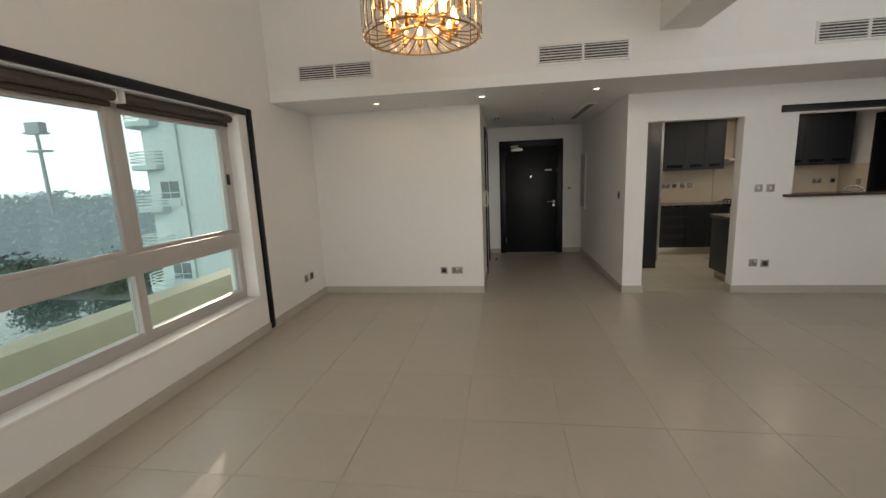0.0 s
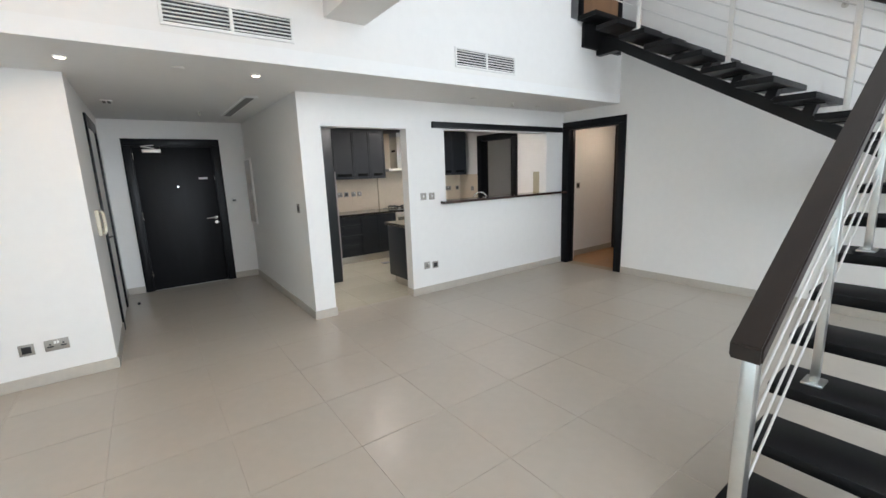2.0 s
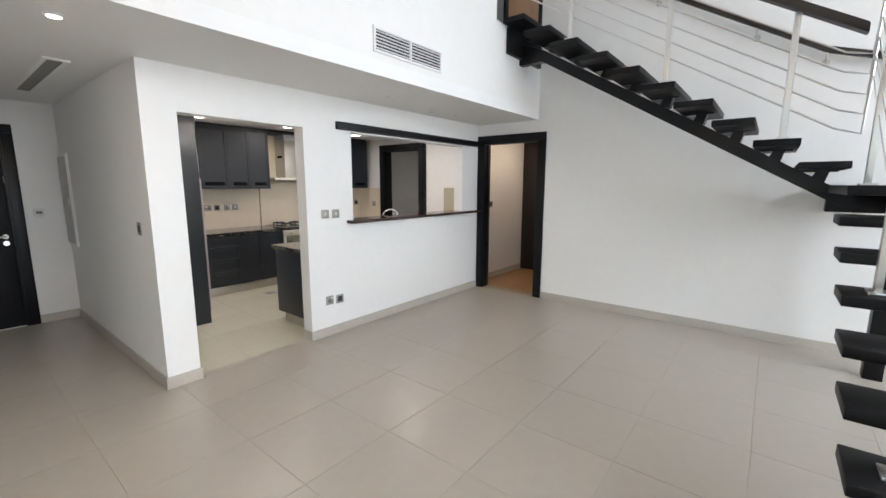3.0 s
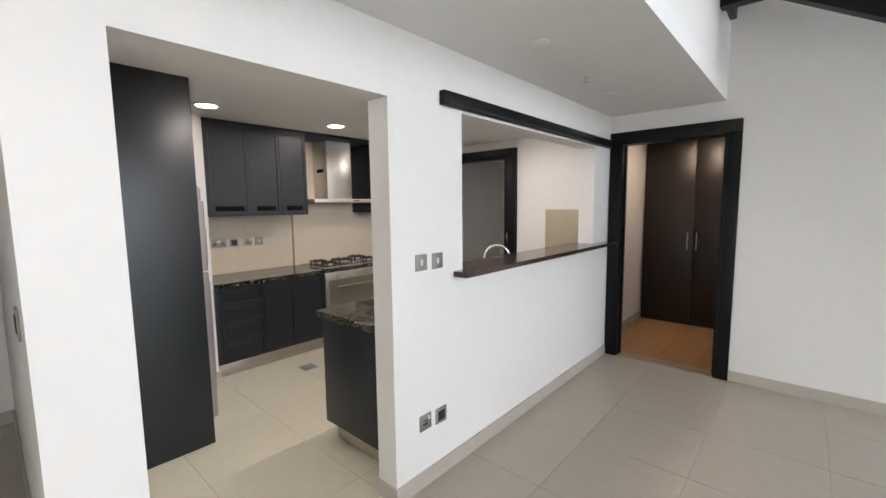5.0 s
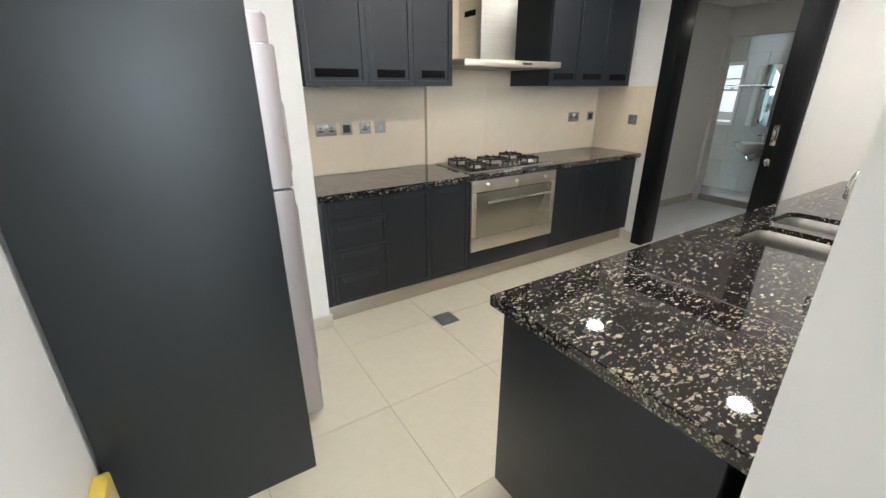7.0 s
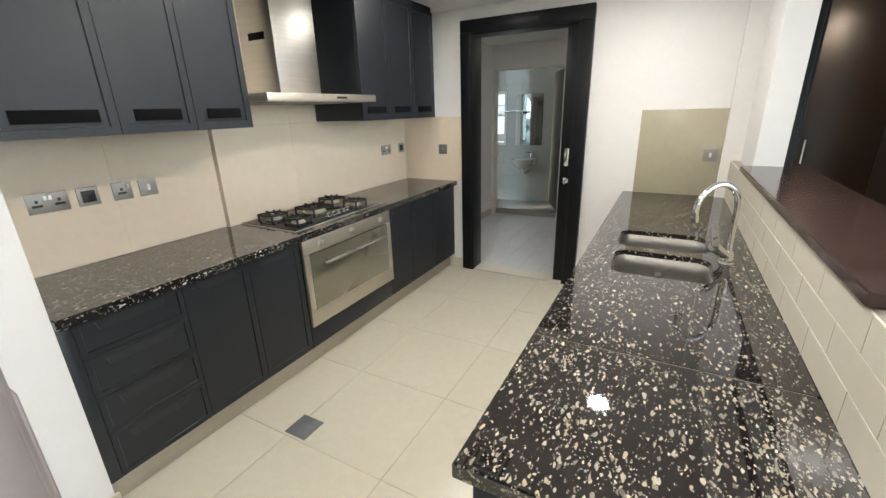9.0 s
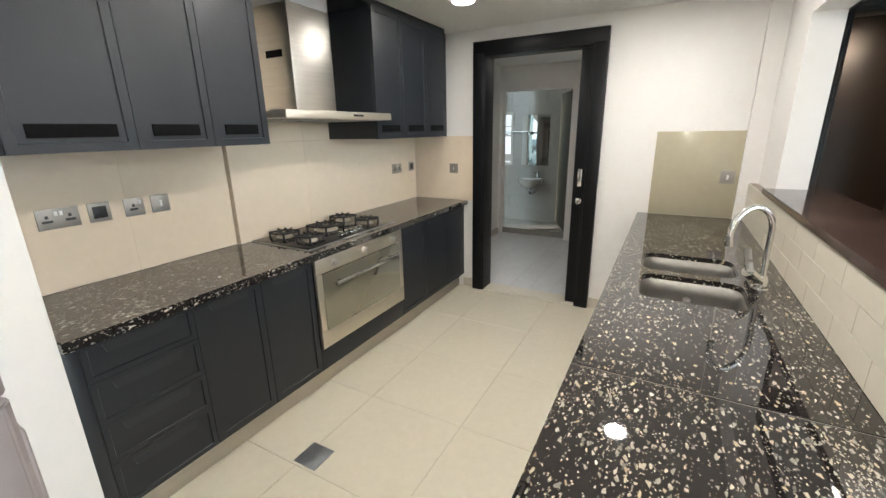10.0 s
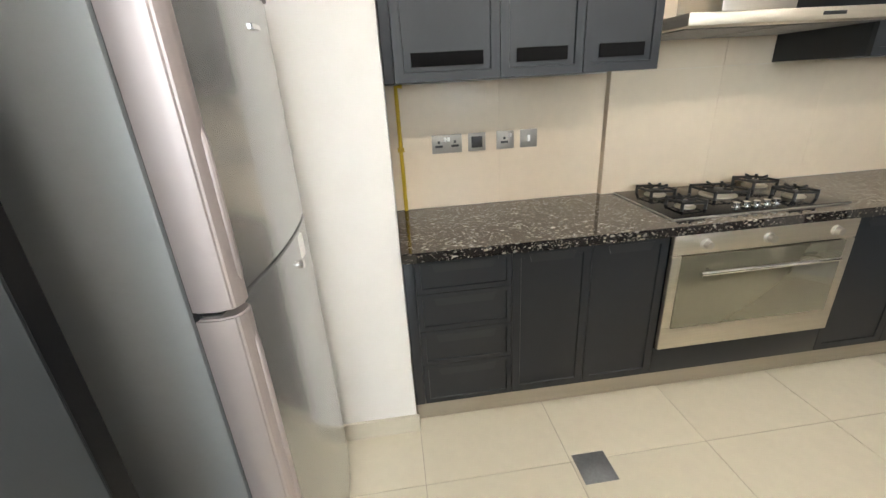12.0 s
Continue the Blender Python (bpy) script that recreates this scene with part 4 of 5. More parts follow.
single("worktop_upstand_gap", boxes((3.873, 9.243, 0.862, 4.975, 9.274, 0.899)), M_GRANITE_PALE, "strip of black granite against the splashback", "worktop")

# splashback of large beige tiles; the part behind the hob stands proud
spl = tagged(new("splashback"), "large beige glazed wall tiles", "splashback", "", "structure")
T_CUTS = [(3.875, 4.4225, 9.272, KY), (4.423, 4.972, 9.272, KY), (4.977, 5.5715, 9.242, KY), (5.572, 6.1665, 9.242, KY), (6.167, 6.7615, 9.242, KY), (6.762, KX - 0.012, 9.242, KY)]
for x0, x1, y0, y1 in T_CUTS:
    part("tile", boxes((x0, y0, 0.90, x1, y1 - 0.001, 1.506), bevel=0.0004, seg=1), M_SPLASH, spl)
    if x0 > 4.9 and x0 < 5.7:
        part("tile", boxes((x0, y0, 1.507, x1, y1 - 0.001, 2.36), bevel=0.001, seg=1), M_SPLASH, spl)
part("tile", boxes((KX - 0.01, 8.60, 0.90, KX - 0.0005, 9.24, 1.508), bevel=0.001, seg=1), M_SPLASH, spl)
M_SPLASH2 = mat("olive_beige_tile", (0.44, 0.40, 0.29), 0.2, var=0.05, scale=3)
single("splash_panel", boxes((KX - 0.01, 6.475, 0.90, KX - 0.0005, 7.06, 1.526), bevel=0.001), M_SPLASH2, "olive beige glazed splash panel behind the sink", "splashback")
band = tagged(new("tile_band"), "cream wall tiles below the hatch ledge", "tiles", "", "structure")
for r in range(3):
    for k in range(11):
        x0 = 4.122 + 0.30 * k - (0.15 if r % 2 else 0)
        x1 = min(x0 + 0.298, KX - 0.003)
        x0 = max(x0, 4.122)
        if x1 - x0 > 0.03:
            part("tile", boxes((x0, 6.436, 0.9015 + 0.0893 * r, x1, 6.443, 0.9892 + 0.0893 * r), bevel=0.001, seg=1), M_KSKIRT, band)

# wall cabinets
WF = 8.78


def wall_unit(x0, x1, label):
    ob = thing("wall_cabinet", (x0, WF, 1.508), label, "cabinet", "wall cabinets")
    w = x1 - x0
    part("body", boxes((0.001, 0.022, 0.004, w - 0.001, KY - WF - 0.052, 0.85)), M_CAB, ob)
    d = part("door", shaker(0, w, 0, 0.852, 0, rail=0.045), M_CAB, ob, "slate lacquered framed door")
    part("grip", boxes((0.062, -0.0015, 0.052, w - 0.062, 0.006, 0.098), bevel=0.001), M_GRIP, d, "black slot grip")
    return ob


for a, b in ((3.915, 4.30), (4.30, 4.615), (4.615, 4.914), (5.83, 6.175), (6.175, 6.52), (6.52, 6.865)):
    wall_unit(a, b, "slate grey wall cabinet with slot grip")
single("cabinet_filler", boxes((3.876, WF + 0.004, 1.508, 3.914, KY - 0.03, 2.36), bevel=0.001), M_CAB, "slate grey filler strip beside the wall cabinets", "cabinet")
single("cornice_panel", boxes((3.876, WF + 0.012, 2.362, 6.865, KY - 0.052, 2.399), bevel=0.001), M_CAB, "slate grey cornice strip against the kitchen ceiling", "cornice")

# extractor hood
hood = thing("extractor_hood", (5.36, 9.24, 1.635), "stainless steel chimney extractor hood over the hob", "extractor hood")
part("canopy", boxes((-0.445, -0.60, 0, 0.445, 0, 0.042), bevel=0.004), M_STEELH, hood)
part("filter", boxes((-0.40, -0.52, -0.004, -0.01, -0.06, 0.0), (0.01, -0.52, -0.004, 0.40, -0.06, 0.0)), mat("filter_mesh", (0.25, 0.25, 0.25), 0.5, 0.8, bump=0.4, bump_scale=400), hood)
part("chimney", boxes((-0.085, -0.292, 0.043, 0.255, 0, 0.645), bevel=0.003), M_STEEL, hood)
part("chimney_top", boxes((-0.083, -0.289, 0.646, 0.253, 0, 0.724), bevel=0.002), mat("filmed_steel", (0.58, 0.60, 0.62), 0.45, 0.3), hood, "pale film-covered upper section")
part("air_slot", boxes((-0.087, -0.22, 0.36, -0.084, -0.08, 0.40)), M_GRIP, hood)
part("control_strip", boxes((0.06, -0.603, 0.016, 0.15, -0.599, 0.028), bevel=0.001), M_BLACK, hood)

# oven
ov = thing("built_in_oven", (5.46, CF, 0.285), "wide stainless steel built-in oven with dark glass door", "oven")
M_OVG = mat("smoked_oven_glass", (0.24, 0.23, 0.17), 0.07, 0.6, var=0.05, coat=1.0)
part("body", boxes((-0.435, 0.002, 0.0, 0.435, 0.5, 0.565)), M_BLACK, ov)
part("control_panel", boxes((-0.44, -0.022, 0.478, 0.44, 0.002, 0.568), bevel=0.003), M_STEELH, ov)
dr = part("door", boxes((-0.44, -0.024, 0.002, 0.44, 0.0, 0.118), (-0.44, -0.024, 0.118, -0.395, 0.0, 0.474), (0.395, -0.024, 0.118, 0.44, 0.0, 0.474), bevel=0.003), M_STEELH, ov, "steel door frame")
part("glass", boxes((-0.395, -0.026, 0.112, 0.395, -0.004, 0.472), bevel=0.002), M_OVG, dr, "smoked reflective glass")
hb = bar((-0.33, -0.07, 0.405), (0.33, -0.07, 0.405), 0.011)
rod(hb, (-0.27, -0.07, 0.405), (-0.27, -0.024, 0.405), 0.007)
rod(hb, (0.27, -0.07, 0.405), (0.27, -0.024, 0.405), 0.007)
part("handle", hb, M_CHROME, dr, "steel bar handle")
for x in (-0.295, 0.0, 0.325):
    k = part("knob", lathe([(0.025, 0), (0.025, -0.006), (0.018, -0.010), (0.016, -0.032), (0.0, -0.034)], (x, -0.022, 0.523), axis="Y"), M_STEEL, ov, "round steel knob")
    for v in k.data.vertices:
        v.co.y = -0.022 - abs(v.co.y + 0.022)

# gas hob
hob = thing("gas_hob", (5.48, 8.985, 0.90), "black glass gas hob with five burners", "hob")
part("glass", boxes((-0.43, -0.245, 0.0, 0.43, 0.245, 0.008), bevel=0.003), mat("black_hob_glass", (0.006, 0.006, 0.007), 0.12, coat=0.0, spec=0.18), hob)
part("rim", boxes((-0.434, -0.249, 0.0, 0.434, -0.245, 0.006), (-0.434, 0.245, 0.0, 0.434, 0.249, 0.006), (-0.434, -0.245, 0, -0.43, 0.245, 0.006), (0.43, -0.245, 0, 0.434, 0.245, 0.006)), M_STEEL, hob)
for x, y, r in ((-0.275, 0.125, 0.042), (-0.275, -0.105, 0.036), (0.0, 0.03, 0.066), (0.29, 0.13, 0.046), (0.285, -0.105, 0.038)):
    b = part("burner", lathe([(r * 1.25, 0.008), (r * 1.25, 0.014), (r, 0.016), (r, 0.026), (r * 0.95, 0.030), (0.0, 0.031)], (x, y, 0), 24), M_STEELH, hob, "steel burner crown")
    part("burner_cap", lathe([(r * 0.78, 0.030), (r * 0.8, 0.036), (r * 0.6, 0.040), (0, 0.040)], (x, y, 0), 20), M_BLACK, b)
    s = r + 0.021
    g = bmesh.new()
    for sx in (-1, 1):
        rod(g, (x + sx * s, y - s, 0.046), (x + sx * s, y + s, 0.038), 0.0065, n=6)
        rod(g, (x - s, y + sx * s, 0.046), (x + s, y + sx * s, 0.038), 0.0065, n=6)
        for sy in (-1, 1):
            rod(g, (x + sx * s, y + sy * s, 0.008), (x + sx * s, y + sy * s, 0.052), 0.0075, n=6)
    for a in range(4):
        c, q = round(math.cos(a * math.pi / 2)), round(math.sin(a * math.pi / 2))
        rod(g, (x + c * s, y + q * s, 0.056), (x + c * r * 0.5, y + q * r * 0.5, 0.047), 0.006, n=6)
    part("pan_support", g, M_BLACK, hob, "black cast iron pan support")
for k in range(5):
    part("knob", lathe([(0.019, 0.008), (0.019, 0.012), (0.015, 0.014), (0.014, 0.034), (0.0, 0.035)], (-0.085 + 0.05 * k, -0.185, 0), 16), M_CHROME, hob, "chrome knob")

gp = thing("gas_pipe", (3.925, 9.262, 0.90), "yellow painted gas pipe beside the splashback", "pipe")
part("pipe", tube([(0, 0, 0), (0, 0, 0.55), (0, 0, 0.60), (0.03, 0, 0.60)], 0.010), mat("yellow_paint", (0.62, 0.42, 0.02), 0.4), gp)
part("clip", boxes((-0.016, -0.012, 0.30, 0.016, 0.012, 0.32)), mat("yellow_clip", (0.50, 0.33, 0.02), 0.5), gp)

# ---- fridge housing and fridge ----
hs = thing("fridge_housing", (0, 0, 0), "tall slate housing with open niche and top cupboard", "cabinet")
part("edge_band", boxes((3.4625, 7.634, 0, 3.4645, 7.669, KC - 0.002)), M_FRAME, hs, "dark edge of the side panel")
part("side_panel", boxes((2.83, 7.632, 0, 3.462, 7.671, KC - 0.002), bevel=0.0015), M_PANEL, hs, "tall slate lacquered side panel")
part("top_box", boxes((2.82, 7.673, 1.985, 3.42, 8.676, KC - 0.002)), M_CAB, hs)
part("bottom_board", boxes((2.82, 7.673, 1.966, 3.424, 8.676, 1.984)), mat("beige_board", (0.50, 0.44, 0.32), 0.5, var=0.05), hs, "beige laminate underside")
for y0, y1 in ((7.674, 8.165), (8.168, 8.676)):
    bm = shaker(y0, y1, 1.968, KC - 0.003, 0, rail=0.05)
    bmesh.ops.transform(bm, matrix=Matrix.Translation((3.445, 0, 0)) @ Matrix(((0, -1, 0, 0), (1, 0, 0, 0), (0, 0, 1, 0), (0, 0, 0, 1))), verts=bm.verts)
    d = part("cupboard_door", bm, M_CAB, hs, "slate framed door")
    part("grip", boxes((3.443, y0 + 0.10, 2.02, 3.4465, y1 - 0.10, 2.055)), M_GRIP, d)
part("side_panel", boxes((2.83, 8.655, 0, 3.444, 8.677, 1.964), bevel=0.0015), M_CAB, hs, "tall slate lacquered side panel")
part("back_panel", boxes((2.817, 7.673, 0.0, 2.826, 8.676, 1.965)), M_BLACK, hs)

M_FBODY = mat("grey_fridge_side", (0.25, 0.265, 0.27), 0.42, 0.2, var=0.04, bump=0.05, bump_scale=300)
M_FDOOR = mat("glossy_silver_door", (0.44, 0.445, 0.445), 0.24, 0.75, var=0.03, coat=0.25)
M_FHANDLE = mat("satin_aluminium", (0.40, 0.355, 0.35), 0.42, 0.6, var=0.03)
fr = thing("fridge", (2.956, 7.922, 0.0), "tall silver two-door fridge freezer standing in its niche", "fridge", turn=-4)
part("body", boxes((0, 0, 0.03, 0.535, 0.66, 1.725), bevel=0.006), M_FBODY, fr, "grey steel sides")
part("seal", boxes((0.535, 0.010, 0.05, 0.547, 0.65, 1.725)), M_BLACK, fr)
for x in (0.05, 0.48):
    for y in (0.05, 0.61):
        part("foot", bar((x, y, 0), (x, y, 0.035), 0.018), M_BLACK, fr)


def fridge_door(z0, z1):
    n, pts = 14, [(0.548, 0.66), (0.548, 0.0)]
    for k in range(n + 1):
        u = k / n
        pts.append((0.592 - 0.022 * u * u + 0.026 * math.sin(math.pi * u) ** 0.8, 0.66 * u))
    d = part("door", prism(pts, "z", z0, z1, 0.003), M_FDOOR, fr, "glossy silver curved door")
    return d


for z0, z1, g0, g1 in ((1.142, 1.732, 1.19, 1.46), (0.06, 1.135, 0.32, 1.08)):
    d = fridge_door(z0, z1)
    prof = [(0.545, -0.010), (0.590, -0.012), (0.618, -0.002), (0.628, 0.014), (0.630, 0.030), (0.624, 0.048), (0.606, 0.060), (0.595, 0.055)]
    if z1 > 1.5:
        part("top_trim", prism([(0.546, -0.004), (0.600, -0.004), (0.622, 0.12), (0.622, 0.36), (0.600, 0.58), (0.575, 0.664), (0.546, 0.664)], "z", z1 - 0.001, z1 + 0.009, 0.002), M_FHANDLE, d)
    h = part("handle", prism(prof, "z", z0 + 0.004, z1 - (0.092 if z1 > 1.5 else 0.002), 0.004), M_FHANDLE, d, "satin aluminium full-height handle")
    groove = tube([(0.622, 0.030, g0), (0.629, 0.026, g0 + 0.02), (0.629, 0.026, g1 - 0.02), (0.622, 0.030, g1)], 0.007)
    part("ridge", groove, M_FHANDLE, h)
    if z1 > 1.5:
        part("cap", prism([(0.545, -0.006), (0.590, -0.006), (0.612, 0.008), (0.618, 0.05), (0.60, 0.065)], "z", z1 - 0.09, z1 - 0.001, 0.003), M_FHANDLE, d)
        part("badge", boxes((0.575, 0.40, 1.64, 0.6145, 0.45, 1.650)), M_CHROME, d)
    else:
        part("lock", lathe([(0.012, 0.0), (0.012, 0.01), (0.0, 0.012)], (0.607, 0.42, 1.05), axis="X"), M_CHROME, d, "small round lock")
        part("sticker", boxes((0.596, 0.45, 1.055, 0.606, 0.49, 1.12)), M_WHITE, d)

yb = thing("yellow_box", (2.815, 7.53, 0.29), "small yellow plastic box fixed low on the wall", "box")
part("case", boxes((0, -0.055, 0, 0.045, 0.055, 0.12), bevel=0.008), mat("yellow_plastic", (0.70, 0.52, 0.10), 0.45, var=0.1), yb)
part("slot", boxes((0.043, -0.03, 0.025, 0.0465, 0.03, 0.095)), mat("cream_insert", (0.62, 0.52, 0.28), 0.5), yb)

# ---- peninsula with sink ----
IX0, IY0, IY1 = 3.966, 6.447, 7.135
BOWLS = ((5.165, 6.615, 5.475, 7.0, 0.06), (5.555, 6.615, 5.845, 7.01, 0.06))
single("peninsula_worktop", slab(IX0, PIN + 0.002, 4.521, IY1, 0.858, 0.90), M_GRANITE_BOLD, "polished black granite end slab with pale flakes", "worktop", "peninsula worktops")
single("peninsula_worktop", slab(4.5245, PIN + 0.002, KX - 0.012, IY1, 0.858, 0.90, BOWLS), M_GRANITE, "polished black granite slab with two sink cut-outs", "worktop", "peninsula worktops")
single("worktop_joint", boxes((4.5212, IY0 + 0.003, 0.860, 4.5243, IY1 - 0.003, 0.8995)), mat("joint_filler", (0.13, 0.12, 0.105), 0.5), "beige filler strip between two granite slabs", "joint")
single("end_panel", boxes((4.0, 6.45, 0.125, 4.02, 7.105, 0.857), bevel=0.0015), M_CAB, "slate lacquered end panel of the peninsula", "panel")
for k, (a, b) in enumerate(((4.022, 4.62), (4.62, 5.15), (5.15, 5.90), (5.90, 6.45), (6.45, 7.03))):
    ob = thing("base_cabinet", (a, 7.10, 0.135), "slate grey peninsula cabinet with closed door", "cabinet", "peninsula cabinets")
    w = b - a
    hgt = 0.50 if k == 2 else 0.72
    part("body", boxes((0.001, -0.63, 0, w - 0.001, -0.022, hgt)), M_CAB, ob)
    d = part("door", shaker(0, w, 0, 0.72, 0, facing=1), M_CAB, ob)
    part("grip", boxes((0.08, -0.004, 0.66, w - 0.08, 0.0015, 0.70)), M_GRIPL, d)
single("plinth", boxes((4.05, 6.45, 0.0, 7.035, 7.05, 0.124), bevel=0.002), M_PLINTH, "brushed metal plinth under the peninsula", "plinth")

M_BOWL = mat("brushed_sink_steel", (0.23, 0.22, 0.20), 0.55, 1.0, var=0.12, scale=10)
sink = thing("double_sink", (0, 0, 0), "undermounted double stainless steel sink in granite", "sink")
for x0, y0, x1, y1, r in BOWLS:
    bm = bmesh.new()
    rings = []
    for inset, z in ((0.0012, 0.877), (0.0025, 0.82), (0.006, 0.74), (0.022, 0.708), (0.05, 0.70)):
        rings.append([bm.verts.new((x, y, z)) for x, y in rounded(x0 + inset, y0 + inset, x1 - inset, y1 - inset, max(r - inset * 0.3, 0.02))])
    for a, b in zip(rings, rings[1:]):
        for k in range(len(a)):
            bm.faces.new((a[k], a[(k + 1) % len(a)], b[(k + 1) % len(a)], b[k]))
    bm.faces.new(rings[-1])
    bmesh.ops.recalc_face_normals(bm, faces=bm.faces)
    for f in bm.faces:
        f.normal_flip()
    bowl = part("bowl", bm, M_BOWL, sink, "brushed steel bowl", 50)
    sol = bowl.modifiers.new("thickness", "SOLIDIFY")
    sol.thickness, sol.offset = 0.002, -1
    w = part("waste", lathe([(0.036, 0.0), (0.036, 0.004), (0.026, 0.004), (0.022, 0.001), (0.0, 0.001)], ((x0 + x1) / 2, (y0 + y1) / 2, 0.702), 24), M_CHROME, bowl)
    part("overflow", lathe([(0.017, 0.0), (0.017, -0.004), (0.010, -0.005), (0.0, -0.003)], (x1 - 0.0045, (y0 + y1) / 2, 0.80), 18, axis="X"), M_CHROME, bowl, "round chrome overflow")
    part("strainer", lathe([(0.014, 0.002), (0.014, 0.006), (0.0, 0.007)], ((x0 + x1) / 2, (y0 + y1) / 2, 0.702), 16), M_BLACK, bowl)

tap = thing("kitchen_tap", (5.447, 6.556, 0.90), "chrome swan-neck mixer tap with side lever", "tap")
part("base", lathe([(0.030, 0), (0.030, 0.006), (0.024, 0.012), (0.022, 0.05), (0.016, 0.062), (0.0, 0.062)], n=24), M_CHROME, tap)
arc = [(0, 0, 0.05), (0, 0, 0.15), (0, 0, 0.25)]
for k in range(1, 15):
    a = math.pi * k / 14 * 1.06
    arc.append((-0.0715 * (1 - math.cos(a)), 0.077 * (1 - math.cos(a)), 0.25 + 0.105 * math.sin(a)))
arc.append((arc[-1][0] + 0.002, arc[-1][1] - 0.002, arc[-1][2] - 0.022))
spout = part("spout", tube(arc, 0.0115, 16), M_CHROME, tap, "curved chrome spout")
part("aerator", rod(bmesh.new(), arc[-2], arc[-1], 0.0138), M_CHROME, spout)
lv = rod(bmesh.new(), (0.0, 0.004, 0.03), (-0.062, 0.062, 0.092), 0.021, 0.023, n=20)
part("cartridge", lv, M_CHROME, tap, "slanted chrome mixer body")
lv = prism([(-0.085, 0.094), (-0.075, 0.106), (0.02, 0.152), (0.036, 0.165), (0.03, 0.150), (-0.055, 0.092)], "y", 0.045, 0.072, 0.003)
part("lever", lv, M_CHROME, tap, "flat chrome lever")

fd = thing("floor_drain", (4.578, 8.345, 0.0), "square grey metal floor drain cover", "drain")
part("cover", boxes((-0.07, -0.07, 0.0005, 0.07, 0.07, 0.004), bevel=0.001), mat("dull_drain_steel", (0.22, 0.23, 0.24), 0.5, 0.7, var=0.2, scale=20), fd)

# ---- hall with wardrobe ----
wd = thing("wardrobe", (8.525, 4.0, 0.0), "tall dark walnut wardrobe with bar handles", "wardrobe")
part("body", boxes((0.02, 0, 0.0, 0.49, 2.37, 2.44)), M_WARD, wd)
WC = (0.05, 0.62, 1.20, 1.783, 2.365)
for k in range(4):
    y0, y1 = WC[k], WC[k + 1]
    d = part("door", boxes((0, y0 + 0.0015, 0.06, 0.02, y1 - 0.0015, 2.40), bevel=0.002), M_WARD, wd, "dark walnut door")
    hy = y1 - 0.05 if k % 2 == 0 else y0 + 0.05
    part("handle", tube([(0, hy, 0.99), (-0.035, hy, 0.99), (-0.035, hy, 1.21), (0, hy, 1.21)], 0.009), M_CHROME, d, "steel bar handle")

# ---- service room and wash room ----
setting("kerb_washroom", boxes((9.40, 8.187, -0.003, 9.47, 9.158, 0.085), bevel=0.004), M_BATH, "low tiled kerb of the wash room")
wt_far = tagged(new("tiles_washroom"), "grey wash room wall tiles", "tiles", "", "structure")
for r in range(11):
    for k in range(4):
        y0, y1 = max(7.905 + 0.6 * k - (0.3 if r % 2 else 0), 7.905), min(8.502 + 0.6 * k - (0.3 if r % 2 else 0), 9.795)
        if y1 - y0 > 0.05:
            part("tile", boxes((10.392, y0, 0.003 + 0.2165 * r, 10.3995, y1, 0.2175 + 0.2165 * r), bevel=0.001, seg=1), M_BATH, wt_far)
bs = thing("wash_basin", (10.385, 9.0, 0.60), "small wall-hung basin with chrome tap and trap", "basin")
part("bowl", lathe([(0.05, 0.0), (0.12, 0.03), (0.17, 0.09), (0.185, 0.15), (0.165, 0.15), (0.10, 0.06), (0.0, 0.05)], (-0.19, 0, 0)), M_BASIN, bs)
part("back_ledge", boxes((-0.11, -0.19, 0.06, 0.0, 0.19, 0.155), bevel=0.012), M_BASIN, bs)
part("trap", tube([(-0.19, 0, 0.01), (-0.19, 0, -0.05), (-0.19, -0.03, -0.09), (-0.17, -0.08, -0.085), (-0.12, -0.09, -0.05), (0.0, -0.09, -0.05)], 0.022), M_CHROME, bs, "chrome bottle trap")
part("tap", tube([(-0.05, -0.10, 0.15), (-0.05, -0.10, 0.24), (-0.08, -0.09, 0.255), (-0.15, -0.06, 0.24)], 0.016), M_CHROME, bs)
part("tap_lever", boxes((-0.075, -0.115, 0.255, -0.015, -0.085, 0.27), bevel=0.004), M_CHROME, bs)
mr = thing("wall_mirror", (10.39, 8.92, 0.965), "frameless rectangular mirror on grey tiles", "mirror")
part("glass", boxes((-0.006, -0.18, 0, 0, 0.18, 0.82), bevel=0.001), mat("mirror_silver", (0.32, 0.33, 0.31), 0.03, 1.0, var=0.0), mr)
part("edge_strip", boxes((-0.010, 0.20, 0, 0, 0.28, 0.80), bevel=0.002), M_BASIN, mr, "pale vertical trim strip")
sh = thing("glass_shelf", (10.39, 9.26, 1.49), "glass shelf on chrome brackets in the wash room", "shelf")
part("shelf", boxes((-0.13, -0.26, 0, -0.002, 0.26, 0.010), bevel=0.001), M_GLASS, sh)
for y in (-0.2, 0.2):
    part("bracket", boxes((-0.09, y - 0.012, -0.02, 0.0, y + 0.012, 0.0), bevel=0.003), M_CHROME, sh)
part("rail", bar((-0.125, -0.26, 0.03), (-0.125, 0.26, 0.03), 0.008), M_CHROME, sh)
wn = tagged(new("window_3"), "small frosted wash room window", "window", "", "structure")
# Panes glow in place of daylight; the wall behind them is solid.
M_FROST = glow("frosted_daylight", (0.85, 0.95, 1.0), 0.55)
for z0, z1 in ((1.005, 1.03), (1.15, 1.44), (1.47, 1.60), (1.62, 1.79)):
    part("pane", boxes((10.380, 9.40, z0, 10.386, 9.60, z1)), M_FROST, wn)
